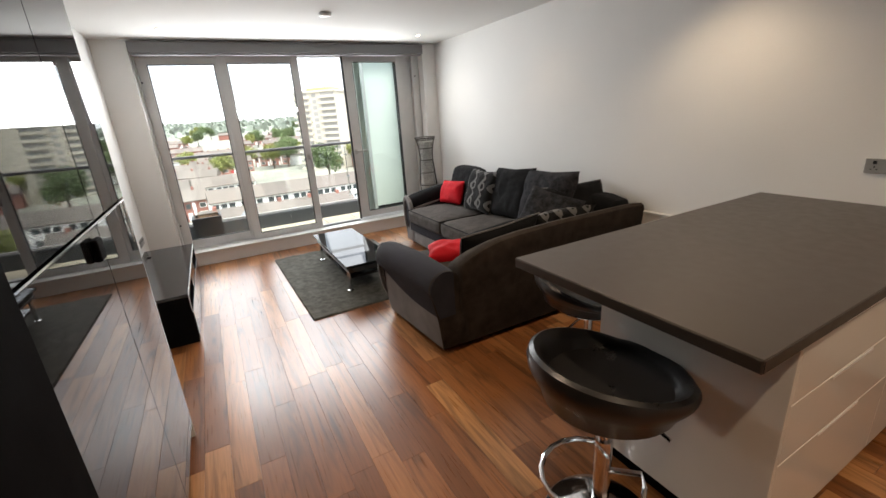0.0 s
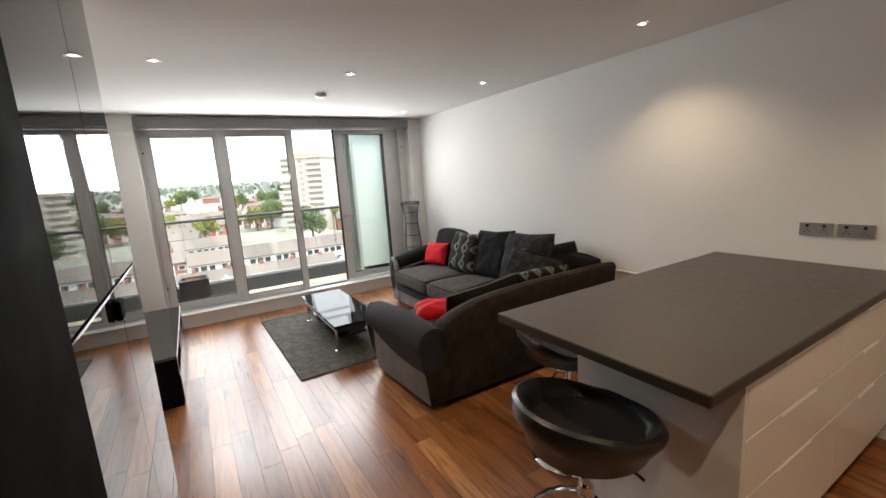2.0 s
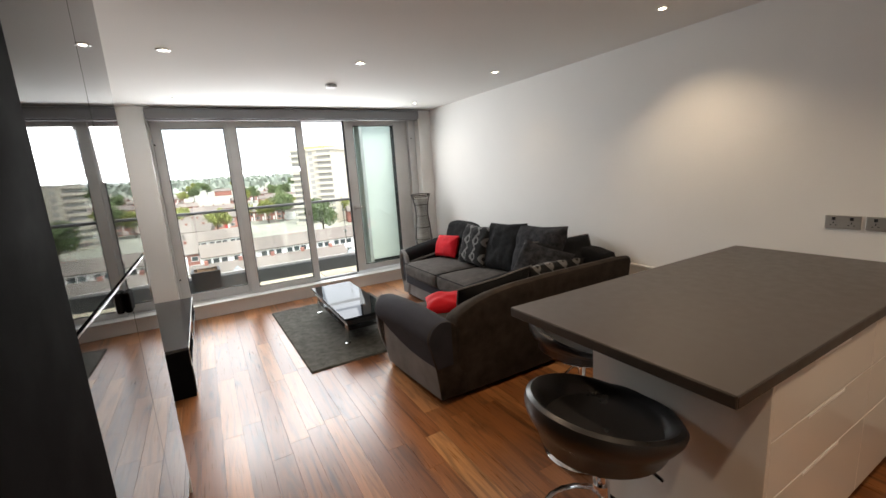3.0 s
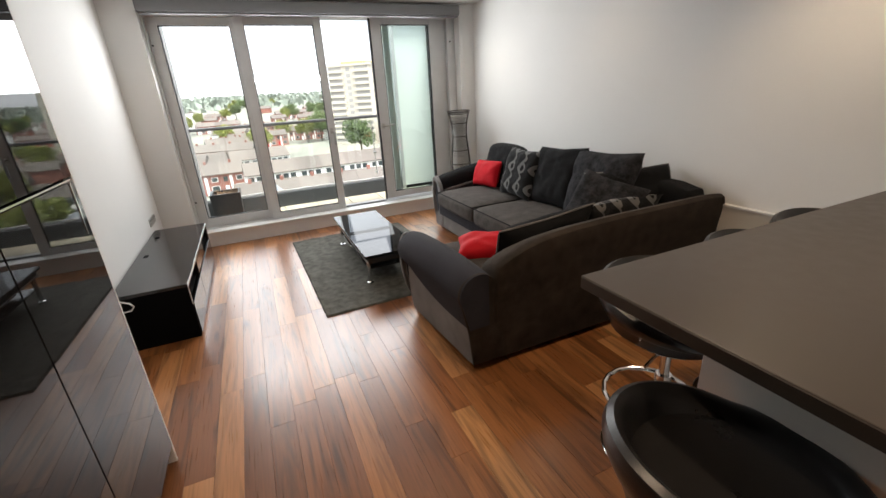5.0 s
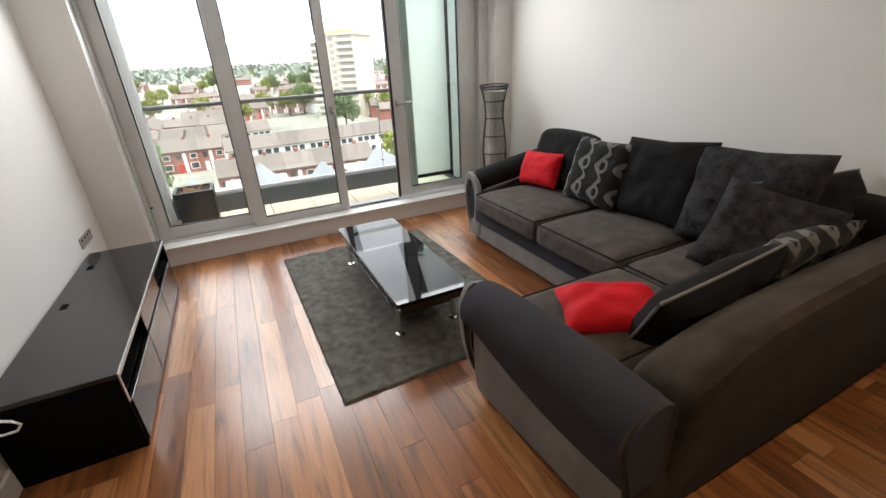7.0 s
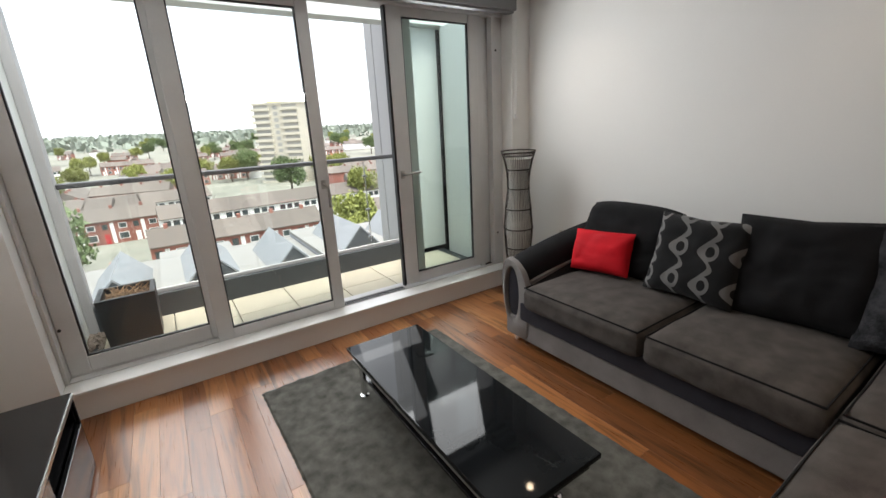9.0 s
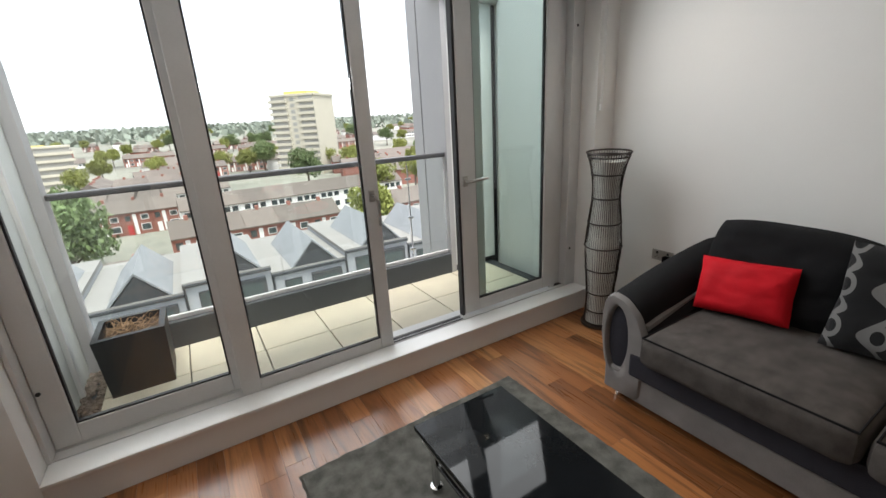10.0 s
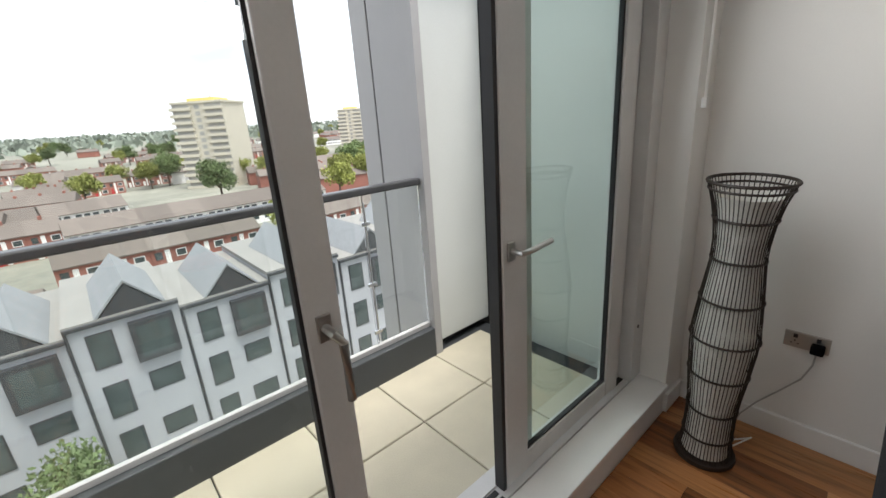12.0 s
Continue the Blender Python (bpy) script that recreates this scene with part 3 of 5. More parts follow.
# ---- kitchen island ----
M_TOP = mat("dark_brown_worktop", (0.062, 0.052, 0.045), 0.36, var=0.10, scale=20, fine=400, spec=0.4)
M_EDGE = mat("worktop_edge", (0.030, 0.024, 0.020), 0.45, var=0.15, scale=20)
M_CREAM = mat("white_gloss_cabinet", (0.72, 0.70, 0.66), 0.10, var=0.02, scale=2, spec=0.5)
island = tagged(empty("island_cabinet", 2.35, 1.67, 0), "white gloss island cabinet with handleless drawers", "cabinet")
IX0, IY0, IY1 = 1.58, 1.355, 1.985
part("carcass", box(IX0 + 0.02, XR - 0.001, IY0 + 0.022, IY1 - 0.02, 0.10, 0.855), M_CREAM, island)
part("end_panel", box(IX0, IX0 + 0.019, IY0, IY1, 0.10, 0.855, 0.0015, 1), M_CREAM, island, "white gloss end panel")
part("back_panel", box(IX0 + 0.02, XR - 0.001, IY1 - 0.019, IY1, 0.10, 0.855), M_CREAM, island)
part("plinth", box(IX0 + 0.05, XR - 0.001, IY0 + 0.06, IY1 - 0.04, 0.0, 0.099), M_BMATT, island, "black recessed plinth")
for k, (x0, x1) in enumerate(((1.601, 2.39), (2.394, 3.09))):
    for z0, z1 in ((0.104, 0.44), (0.444, 0.65), (0.654, 0.844)):
        f = box(x0, x1, IY0, IY0 + 0.02, z0, z1, 0.0015, 1)
        d = part("drawer", f, M_CREAM, island)
        part("finger_grip", box(x0 + 0.25, x1 - 0.25, IY0 - 0.0012, IY0 + 0.001, z1 - 0.014, z1 - 0.004), M_TRIM, d)
part("filler", box(3.093, XR - 0.001, IY0 + 0.002, IY0 + 0.02, 0.104, 0.844), M_CREAM, island)
wt = tagged(empty("worktop", 2.27, 1.78, 0.857), "thick dark brown worktop with an overhang for stools", "worktop")
part("slab", box(1.350, XR - 0.001, 1.34, 2.228, 0.857, 0.897, 0.003, 2), M_TOP, wt)
part("edging", box(1.3475, 1.3499, 1.343, 2.225, 0.860, 0.894, 0.001, 1), M_EDGE, wt, "dark edging strip")
part("edging", box(1.353, XR - 0.002, 1.3375, 1.3399, 0.860, 0.894, 0.001, 1), M_EDGE, wt)
wp = tagged(empty("wall_panel", 3.17, 2.55, 0), "low cream panel fixed along the wall by the island", "panel")
part("board", box(XR - 0.03, XR - 0.001, 1.988, 2.985, 0.0, 0.645), M_CREAM, wp)
part("cap", box(XR - 0.036, XR - 0.001, 1.988, 2.985, 0.646, 0.66, 0.002), M_TRIM, wp)

# ---- bar stools ----
M_LEATHER = mat("black_faux_leather", (0.014, 0.013, 0.013), 0.30, var=0.2, scale=12, bump=0.12, fine=220, spec=0.55)


def bar_stool(lift):
    s = tagged(empty("bar_stool", 0, 0, 0), "black faux-leather bucket bar stool on a chrome gas-lift column", "stool", "bar stools round the island")
    base = lathe([(0.0, 0.0), (0.195, 0.0), (0.198, 0.006), (0.19, 0.014), (0.10, 0.028), (0.045, 0.045), (0.034, 0.075), (0.034, 0.08)], 40, cap=False)
    part("base", base, M_CHROME, s, smooth=True)
    part("column", lathe([(0.030, 0.06), (0.030, 0.36), (0.028, 0.37)], 20), M_CHROME, s, smooth=True)
    part("piston", lathe([(0.019, 0.36), (0.019, lift - 0.03)], 16), M_CHROME, s, smooth=True)
    ring = [(0.17 * math.sin(a) * 1.0, -0.02 - 0.20 * math.cos(a) * 0.85 - 0.03, 0.235) for a in [math.pi * (k / 16 * 1.7 - 0.85) for k in range(17)]]
    ring = [(0.03 * math.copysign(1, ring[0][0]), 0.0, 0.26)] + ring + [(0.03 * math.copysign(1, ring[-1][0]), 0.0, 0.26)]
    part("footrest", tube(ring, 0.010, 8), M_CHROME, s, smooth=True)
    part("swivel_plate", box(-0.09, 0.09, -0.09, 0.09, lift - 0.035, lift - 0.015, 0.006), M_BMATT, s)
    part("lift_lever", tube([(0.0, 0.03, lift - 0.03), (0.14, 0.06, lift - 0.04), (0.19, 0.07, lift - 0.055)], 0.006, 6), M_CHROME, s, smooth=True)
    for x in (-0.07, 0.07):
        part("bracket", box(x - 0.02, x + 0.02, -0.10, -0.07, lift - 0.05, lift - 0.01, 0.005), M_BMATT, s)
    # seat pan and wrapped back in one shell
    bm = bmesh.new()
    n = 48
    def height(a):
        c = 0.5 * (1 + math.cos(a))
        return 0.01 + 0.10 * (max(0.0, c - 0.12) / 0.88) ** 0.75
    R = 0.215
    def ringp(f, z):
        return [bm.verts.new((R * f * math.sin(a), -R * f * math.cos(a), lift + z(a))) for a in [2 * math.pi * k / n for k in range(n)]]
    levels = [
        (0.50, lambda a: 0.0), (0.86, lambda a: 0.003), (0.98, lambda a: 0.018), (1.05, lambda a: 0.045 + height(a) * 0.22),
        (1.13, lambda a: 0.052 + height(a) * 0.42), (1.20, lambda a: 0.06 + height(a) * 0.68), (1.215, lambda a: 0.066 + height(a) * 0.88), (1.18, lambda a: 0.074 + height(a) * 1.04),
        (1.11, lambda a: 0.078 + height(a) * 1.08), (1.03, lambda a: 0.074 + height(a) * 0.98), (0.965, lambda a: 0.066 + height(a) * 0.62), (0.90, lambda a: 0.062 + height(a) * 0.15), (0.72, lambda a: 0.066), (0.35, lambda a: 0.060)]
    rings = [ringp(f, z) for f, z in levels]
    for a, c in zip(rings, rings[1:]):
        for k in range(n):
            bm.faces.new((a[k], a[(k + 1) % n], c[(k + 1) % n], c[k]))
    bm.faces.new(rings[0][::-1])
    bm.faces.new(rings[-1])
    part("seat", bm, M_LEATHER, s, "black padded bucket seat", smooth=True)
    part("under_pan", lathe([(0.10, lift - 0.03), (0.165, lift - 0.018), (0.17, lift - 0.011)], 32), M_CHROME, s, smooth=True)
    return s


stool = bar_stool(0.565)
for x, y, a in ((2.40, 2.26, 184), (2.93, 2.29, 160)):
    copy_thing(stool, pose(x, y, 0, 0, 0, a))
low_stool = bar_stool(0.54)
low_stool.matrix_basis = pose(1.345, 1.745, 0, 0, 0, -95)
stool.matrix_basis = pose(1.81, 2.25, 0, 0, 0, 178)

# ---- rug ----
M_RUG = mat("grey_shag_rug", (0.105, 0.103, 0.092), 0.95, var=0.55, scale=18, bump=1.0, fine=380, spec=0.1)
rug = tagged(empty("rug", 1.36, 4.93, 0), "thick charcoal grey shaggy rug under the coffee table", "rug")
bm = bmesh.new()
bmesh.ops.create_grid(bm, x_segments=120, y_segments=160, size=0.5, matrix=Matrix.Diagonal((1.19, 1.80, 1, 1)))
for v in bm.verts:
    ex, ey = 0.595 - abs(v.co.x), 0.90 - abs(v.co.y)
    e = min(ex, ey)
    v.co.z = 0.014 + 0.005 * noise.noise(v.co * 22) + 0.0035 * noise.noise(v.co * 75)
    if e < 0.003:
        v.co.z = 0.001
        v.co.x += 0.005 * noise.noise(v.co * 40)
        v.co.y += 0.005 * noise.noise(v.co * 41)
pile = part("carpet", bm, M_RUG, None, smooth=True)
pile.matrix_basis = pose(1.375, 4.945, 0, 0, 0, 1.4)
pile.parent = rug
pile.matrix_parent_inverse = rug.matrix_basis.inverted()

# ---- coffee table ----
ct = tagged(empty("coffee_table", 1.38, 4.9, 0.018), "low black gloss coffee table with chrome feet", "table")
ct.location += Vector((0.002, -0.085, 0.008))
part("tabletop", box(1.165, 1.60, 4.25, 5.50, 0.275, 0.297, 0.003, 2), M_TABLE, ct, "black glass top")
part("frame", box(1.19, 1.575, 4.275, 5.475, 0.225, 0.274, 0.003), M_BLACK, ct)
part("lower_shelf", box(1.21, 1.555, 4.40, 5.44, 0.13, 0.145, 0.002), M_BLACK, ct)
for x in (1.215, 1.55):
    for y in (4.40, 5.44):
        part("leg", lathe([(0.016, 0.02), (0.016, 0.224)], 14, None, x, y), M_CHROME, ct, smooth=True)
        part("foot", lathe([(0.026, 0.017), (0.026, 0.024), (0.018, 0.03)], 14, None, x, y), M_CHROME, ct, smooth=True)
part("side_trim", box(1.184, 1.1895, 4.275, 5.475, 0.228, 0.236), M_STEEL, ct)

# ---- corner sofa ----
M_FBLACK = mat("black_chenille", (0.012, 0.012, 0.013), 0.9, var=0.3, scale=9, bump=0.5, fine=420, spec=0.08, sheen=0.03)
M_FGREY = mat("grey_chenille", (0.19, 0.18, 0.175), 0.9, var=0.25, scale=7, bump=0.5, fine=380, spec=0.1, sheen=0.05)
M_FSEAT = mat("taupe_grey_chenille", (0.070, 0.062, 0.057), 0.9, var=0.45, scale=13, bump=0.5, fine=380, spec=0.1, sheen=0.05)
M_FBACK = mat("dark_brown_chenille", (0.040, 0.031, 0.025), 0.9, var=0.5, scale=12, bump=0.5, fine=380, spec=0.08, sheen=0.03)
M_FNAVY = mat("dark_slate_chenille", (0.030, 0.030, 0.038), 0.85, var=0.25, scale=9, bump=0.5, fine=380, spec=0.12, sheen=0.04)
sofa = tagged(empty("corner_sofa", 2.4, 4.2, 0), "large black and grey chenille corner sofa with loose back cushions", "sofa")


def puffy(x0, x1, y0, y1, z0, z1, r, dome=0.02, n=14):
    """A soft box: rounded edges and a domed top."""
    bm = box(x0, x1, y0, y1, z0, z1)
    bmesh.ops.subdivide_edges(bm, edges=bm.edges[:], cuts=n, use_grid_fill=True)
    cx, cy = (x0 + x1) / 2, (y0 + y1) / 2
    lo, hi = Vector((x0 + r, y0 + r, z0 + r)), Vector((x1 - r, y1 - r, z1 - r))
    for v in bm.verts:
        q = Vector([min(max(c, a), b) for c, a, b in zip(v.co, lo, hi)])
        d = v.co - q
        if d.length > 1e-6:
            v.co = q + d.normalized() * r
        u, w = (v.co.x - cx) / (x1 - x0) * 2, (v.co.y - cy) / (y1 - y0) * 2
        if v.co.z > (z0 + z1) / 2:
            v.co.z += dome * max(0, 1 - u ** 4) * max(0, 1 - w ** 4)
        v.co += Vector((1, 1, 1)) * 0.004 * noise.noise(v.co * 6)
    return bm


# long run against the wall
part("base", box(2.23, 3.12, 3.12, 5.50, 0.05, 0.19, 0.012), M_FGREY, sofa, "grey lower front panel")
part("band", box(2.215, 3.11, 3.12, 5.36, 0.191, 0.315, 0.012), M_FNAVY, sofa, "black upper front panel")
part("back", puffy(2.92, 3.15, 3.12, 5.42, 0.316, 0.76, 0.07), M_FBLACK, sofa, smooth=True)
# short run with its back to the kitchen
part("base", box(1.46, 2.225, 3.12, 3.83, 0.05, 0.19, 0.012), M_FGREY, sofa)
part("band", box(1.46, 2.21, 3.12, 3.84, 0.191, 0.315, 0.012), M_FNAVY, sofa)
bm = bmesh.new()
outer = [(3.07, 0.04), (3.24, 0.04), (3.24, 0.60), (3.20, 0.66), (3.13, 0.70), (3.08, 0.722), (3.04, 0.73), (3.012, 0.715), (3.005, 0.68), (3.012, 0.60), (3.05, 0.30)]
rings = [[bm.verts.new((x, y + inset * (3.12 - y), 0.04 + (z - 0.04) * f)) for y, z in outer] for x, f, inset in ((1.505, 0.76, 0.30), (1.512, 0.80, 0.12), (1.53, 0.835, 0.04), (1.58, 0.875, 0.0), (1.66, 0.92, 0.0), (1.78, 0.96, 0.0), (1.95, 0.985, 0.0), (2.3, 1.0, 0.0), (3.0, 1.0, 0.0), (3.14, 0.985, 0.02), (3.155, 0.95, 0.15))]
for a, c in zip(rings, rings[1:]):
    for k in range(len(outer)):
        bm.faces.new((a[k], a[(k + 1) % len(outer)], c[(k + 1) % len(outer)], c[k]))
bm.faces.new(rings[0][::-1])
bm.faces.new(rings[-1])
bmesh.ops.recalc_face_normals(bm, faces=bm.faces[:])
part("back_panel", bm, M_FBACK, sofa, "dark brown-black outside back", smooth=True)
seats = ((2.16, 2.90, 4.535, 5.29), (2.16, 2.90, 3.865, 4.525), (2.165, 2.90, 3.32, 3.855), (1.54, 2.155, 3.32, 3.86))
for x0, x1, y0, y1 in seats:
    c = part("seat_cushion", puffy(x0, x1, y0, y1, 0.30, 0.45, 0.045, 0.022), M_FSEAT, sofa, smooth=True)
    z = 0.443
    k = 0.016
    part("piping", tube([(x0 + k, y0 + k, z), (x0 + k, y1 - k, z), (x1 - k, y1 - k, z), (x1 - k, y0 + k, z)], 0.005, 6, closed=True), M_FBLACK, c)


def arm_profile(w, top, n=20):
    """Side outline of a rolled arm, across its width: starts at the inner foot, runs over the roll."""
    pts = [(0.0, 0.05), (w * 0.88, 0.05), (w * 0.98, 0.25)]
    r = 0.11
    cx, cz = w * 0.98 - r + 0.05, top - r
    for k in range(n + 1):
        a = -0.55 + (math.pi + 0.75) * k / n
        pts.append((cx + r * math.cos(a), cz + r * math.sin(a)))
    pts.append((0.0, top - 0.18))
    return pts


def rolled_arm(place, length, w, top_front, top_back, mat_roll, mat_lower, parent, flip):
    """Built along its own +y from front (0) to back (length); place maps it into the room."""
    n = 24
    for nm, part_of in (("arm", "roll"), ("arm_side", "lower")):
        bm = bmesh.new()
        rings = []
        steps = 14
        for s in range(steps + 1):
            f = s / steps
            top = top_front + (top_back - top_front) * f
            sw = 0.02 * math.sin(f * math.pi)
            if part_of == "roll":
                pts = arm_profile(w, top + sw, n)
                low = top - 0.20 - 0.10 * f - 0.04 * math.sin(f * math.pi)
                pts = [(0.0, min(0.30, low)), (w * 0.5, min(0.30, low)), (w * 0.97, low)] + pts[3:]
            else:
                pts = [(0.03, 0.045), (w * 0.86, 0.045), (w * 0.93, 0.15), (w * 0.955, 0.30), (w * 0.95, top - 0.12), (0.03, top - 0.12)]
            inset = 0.02 if s in (0, steps) else 0.0
            cx = w * 0.5
            rings.append([bm.verts.new(place @ Vector((flip * (cx + (u - cx) * (1 - inset * 2)), (f if part_of == "roll" else 0.02 + 0.955 * f) * length, v if not inset else v * (1 - 0.01)))) for u, v in pts])
        m = len(rings[0])
        for a, c in zip(rings, rings[1:]):
            for k in range(m):
                bm.faces.new((a[k], a[(k + 1) % m], c[(k + 1) % m], c[k]))
        bm.faces.new(rings[0][::-1])
        bm.faces.new(rings[-1])
        bmesh.ops.recalc_face_normals(bm, faces=bm.faces[:])
        part(nm, bm, mat_roll if part_of == "roll" else mat_lower, parent, smooth=True)


def arm_front(place, w, top, flip, parent):
    """Grey facing of an arm with an oval opening, dark inside."""
    outline = [(0.01, 0.05), (w * 0.62, 0.05), (w * 0.80, 0.10), (w * 1.0, 0.22), (w * 1.10, 0.36), (w * 1.12, top - 0.10), (w * 1.04, top - 0.02), (w * 0.85, top + 0.005), (w * 0.55, top - 0.01), (w * 0.25, top - 0.07), (w * 0.06, top - 0.16), (0.0, top - 0.28)]
    bm = bmesh.new()
    n = 48
    cx, cz, rx, rz = w * 0.72, (top + 0.12) * 0.5, w * 0.24, top * 0.30
    def edge(a):
        d = Vector((math.cos(a), math.sin(a)))
        best = None
        for p, q in zip(outline, outline[1:] + outline[:1]):
            p, q = Vector(p) - Vector((cx, cz)), Vector(q) - Vector((cx, cz))
            e = q - p
            den = d.x * e.y - d.y * e.x
            if abs(den) < 1e-9:
                continue
            t = (p.x * e.y - p.y * e.x) / den
            u = (p.x * d.y - p.y * d.x) / den
            if t > 0 and -1e-6 <= u <= 1 + 1e-6 and (best is None or t > best):
                best = t
        return (cx + d.x * best, cz + d.y * best)
    rows = []
    for f, dep in ((1.0, 0.0), (0.97, -0.022), (0.86, -0.035), (0.3, -0.038), (0.12, -0.032), (0.0, -0.012), (0.0, 0.01)):
        row = []
        for k in range(n):
            a = 2 * math.pi * k / n
            o = edge(a)
            i = (cx + rx * math.cos(a), cz + rz * math.sin(a))
            row.append(bm.verts.new(place @ Vector((flip * (i[0] + (o[0] - i[0]) * f), dep, i[1] + (o[1] - i[1]) * f))))
        rows.append(row)
    for a, c in zip(rows, rows[1:]):
        for k in range(n):
            bm.faces.new((a[k], a[(k + 1) % n], c[(k + 1) % n], c[k]))
    bmesh.ops.recalc_face_normals(bm, faces=bm.faces[:])
    fr = part("arm_front", bm, M_FGREY, parent, "grey arm facing with an oval cut-out", smooth=True)
    b2 = bmesh.new()
    ov = [b2.verts.new(place @ Vector((flip * (cx + rx * 1.05 * math.cos(2 * math.pi * k / n)), -0.006, cz + rz * 1.05 * math.sin(2 * math.pi * k / n)))) for k in range(n)]
    ob = [b2.verts.new(place @ Vector((flip * (cx + rx * 0.7 * math.cos(2 * math.pi * k / n)), -0.016, cz + rz * 0.8 * math.sin(2 * math.pi * k / n)))) for k in range(n)]
    for k in range(n):
        b2.faces.new((ov[k], ov[(k + 1) % n], ob[(k + 1) % n], ob[k]))
    b2.faces.new(ob)
    bmesh.ops.recalc_face_normals(b2, faces=b2.faces[:])
    part("oval_inset", b2, M_FNAVY, fr, "dark padded oval inset", smooth=True)


# arm at the kitchen end: runs along y, roll to -x
P1 = Matrix.Translation((1.515, 3.86, 0)) @ Matrix.Rotation(radians(183.5), 4, "Z")
rolled_arm(P1, 0.80, 0.215, 0.585, 0.575, M_FNAVY, M_FGREY, sofa, 1)
arm_front(P1 @ Matrix.Translation((0, -0.004, 0)), 0.215, 0.575, 1, sofa)
# arm at the window end: runs along x, roll to +y
P2 = Matrix.Translation((2.26, 5.28, 0)) @ Matrix.Rotation(radians(-90), 4, "Z")
rolled_arm(P2, 0.88, 0.225, 0.575, 0.70, M_FBLACK, M_FGREY, sofa, -1)
arm_front(P2 @ Matrix.Translation((0, -0.004, 0)), 0.225, 0.575, -1, sofa)
part("arm_back", prism([(1.565 - u, v) for u, v in arm_profile(0.215, 0.572)], "y", 3.056, 3.074, 0.005, 2), M_FBACK, sofa, "dark brown-black back of the arm", smooth=True)
for x, y in ((1.47, 3.14), (1.36, 3.79), (2.29, 5.44), (3.08, 5.44), (3.08, 3.16), (2.27, 3.86)):
    part("foot", lathe([(0.022, 0.0), (0.03, 0.045), (0.03, 0.049)], 16, None, x, y), M_CHROME, sofa, smooth=True)


sofa.location += Vector((0.025, -0.04, 0))

# ---- loose cushions ----
def cushion_mesh(w, h, t, seed, floppy=0.0, n=26, corner=0.07, crease=1.0):
    bm = bmesh.new()
    grid = {}
    r = random.Random(seed)
    o = Vector((r.random() * 20, r.random() * 20, 0))
    for side in (1, -1):
        for i in range(n + 1):
            for j in range(n + 1):
                u, v = i / n * 2 - 1, j / n * 2 - 1
                edge = i in (0, n) or j in (0, n)
                if edge and side == -1:
                    grid[side, i, j] = grid[1, i, j]
                    continue
                pinch = 1 - corner * (1 - abs(u * v)) * (1 if edge else max(abs(u), abs(v)) ** 4)
                th = t / 2 * ((1 - u ** 4) * (1 - v ** 4)) ** 0.55
                wr = crease * 0.10 * t * noise.noise(Vector((u * 2.3, v * 2.3, side)) + o) + crease * 0.05 * t * noise.noise(Vector((u * 6, v * 6, side)) + o)
                x, z = u * w / 2 * pinch, v * h / 2 * pinch
                if corner < 0:
                    x, z = u * w / 2 * math.sqrt(1 - 0.22 * v * v * abs(v)), v * h / 2 * math.sqrt(1 - 0.22 * u * u * abs(u))
                y = -side * (th + wr * (1 - max(abs(u), abs(v)) ** 6)) - floppy * 0.12 * u * u + 0.01 * noise.noise(Vector((u * 2, v * 2, 0)) + o)
                grid[side, i, j] = bm.verts.new((x, y, z))
    for side in (1, -1):
        for i in range(n):
            for j in range(n):
                f = [grid[side, i, j], grid[side, i + 1, j], grid[side, i + 1, j + 1], grid[side, i, j + 1]]
                bm.faces.new(f if side == 1 else f[::-1])
    return bm


def cushion(label, material, w, h, t, m, seed, piping=None, floppy=0.0, corner=0.07):
    root = tagged(new("cushion"), label, "cushion", "sofa cushions")
    root.matrix_basis = m
    c = part("cover", cushion_mesh(w, h, t, seed, floppy, 26, corner, 0.45 if material == M_RED else 1.0), material, None, smooth=True)
    c.parent = root
    if piping:
        n = 20
        edge = [(-1 + 2 * k / n, -1) for k in range(n)] + [(1, -1 + 2 * k / n) for k in range(n)] + [(1 - 2 * k / n, 1) for k in range(n)] + [(-1, 1 - 2 * k / n) for k in range(n)]
        pts = []
        for u, v in edge:
            pinch = 1 - 0.07 * (1 - abs(u * v))
            pts.append((u * w / 2 * pinch, -floppy * 0.12 * u * u, v * h / 2 * pinch))
        p = part("piping", tube(pts, 0.006, 6, closed=True), piping, None, smooth=True)
        p.parent = root
    return root


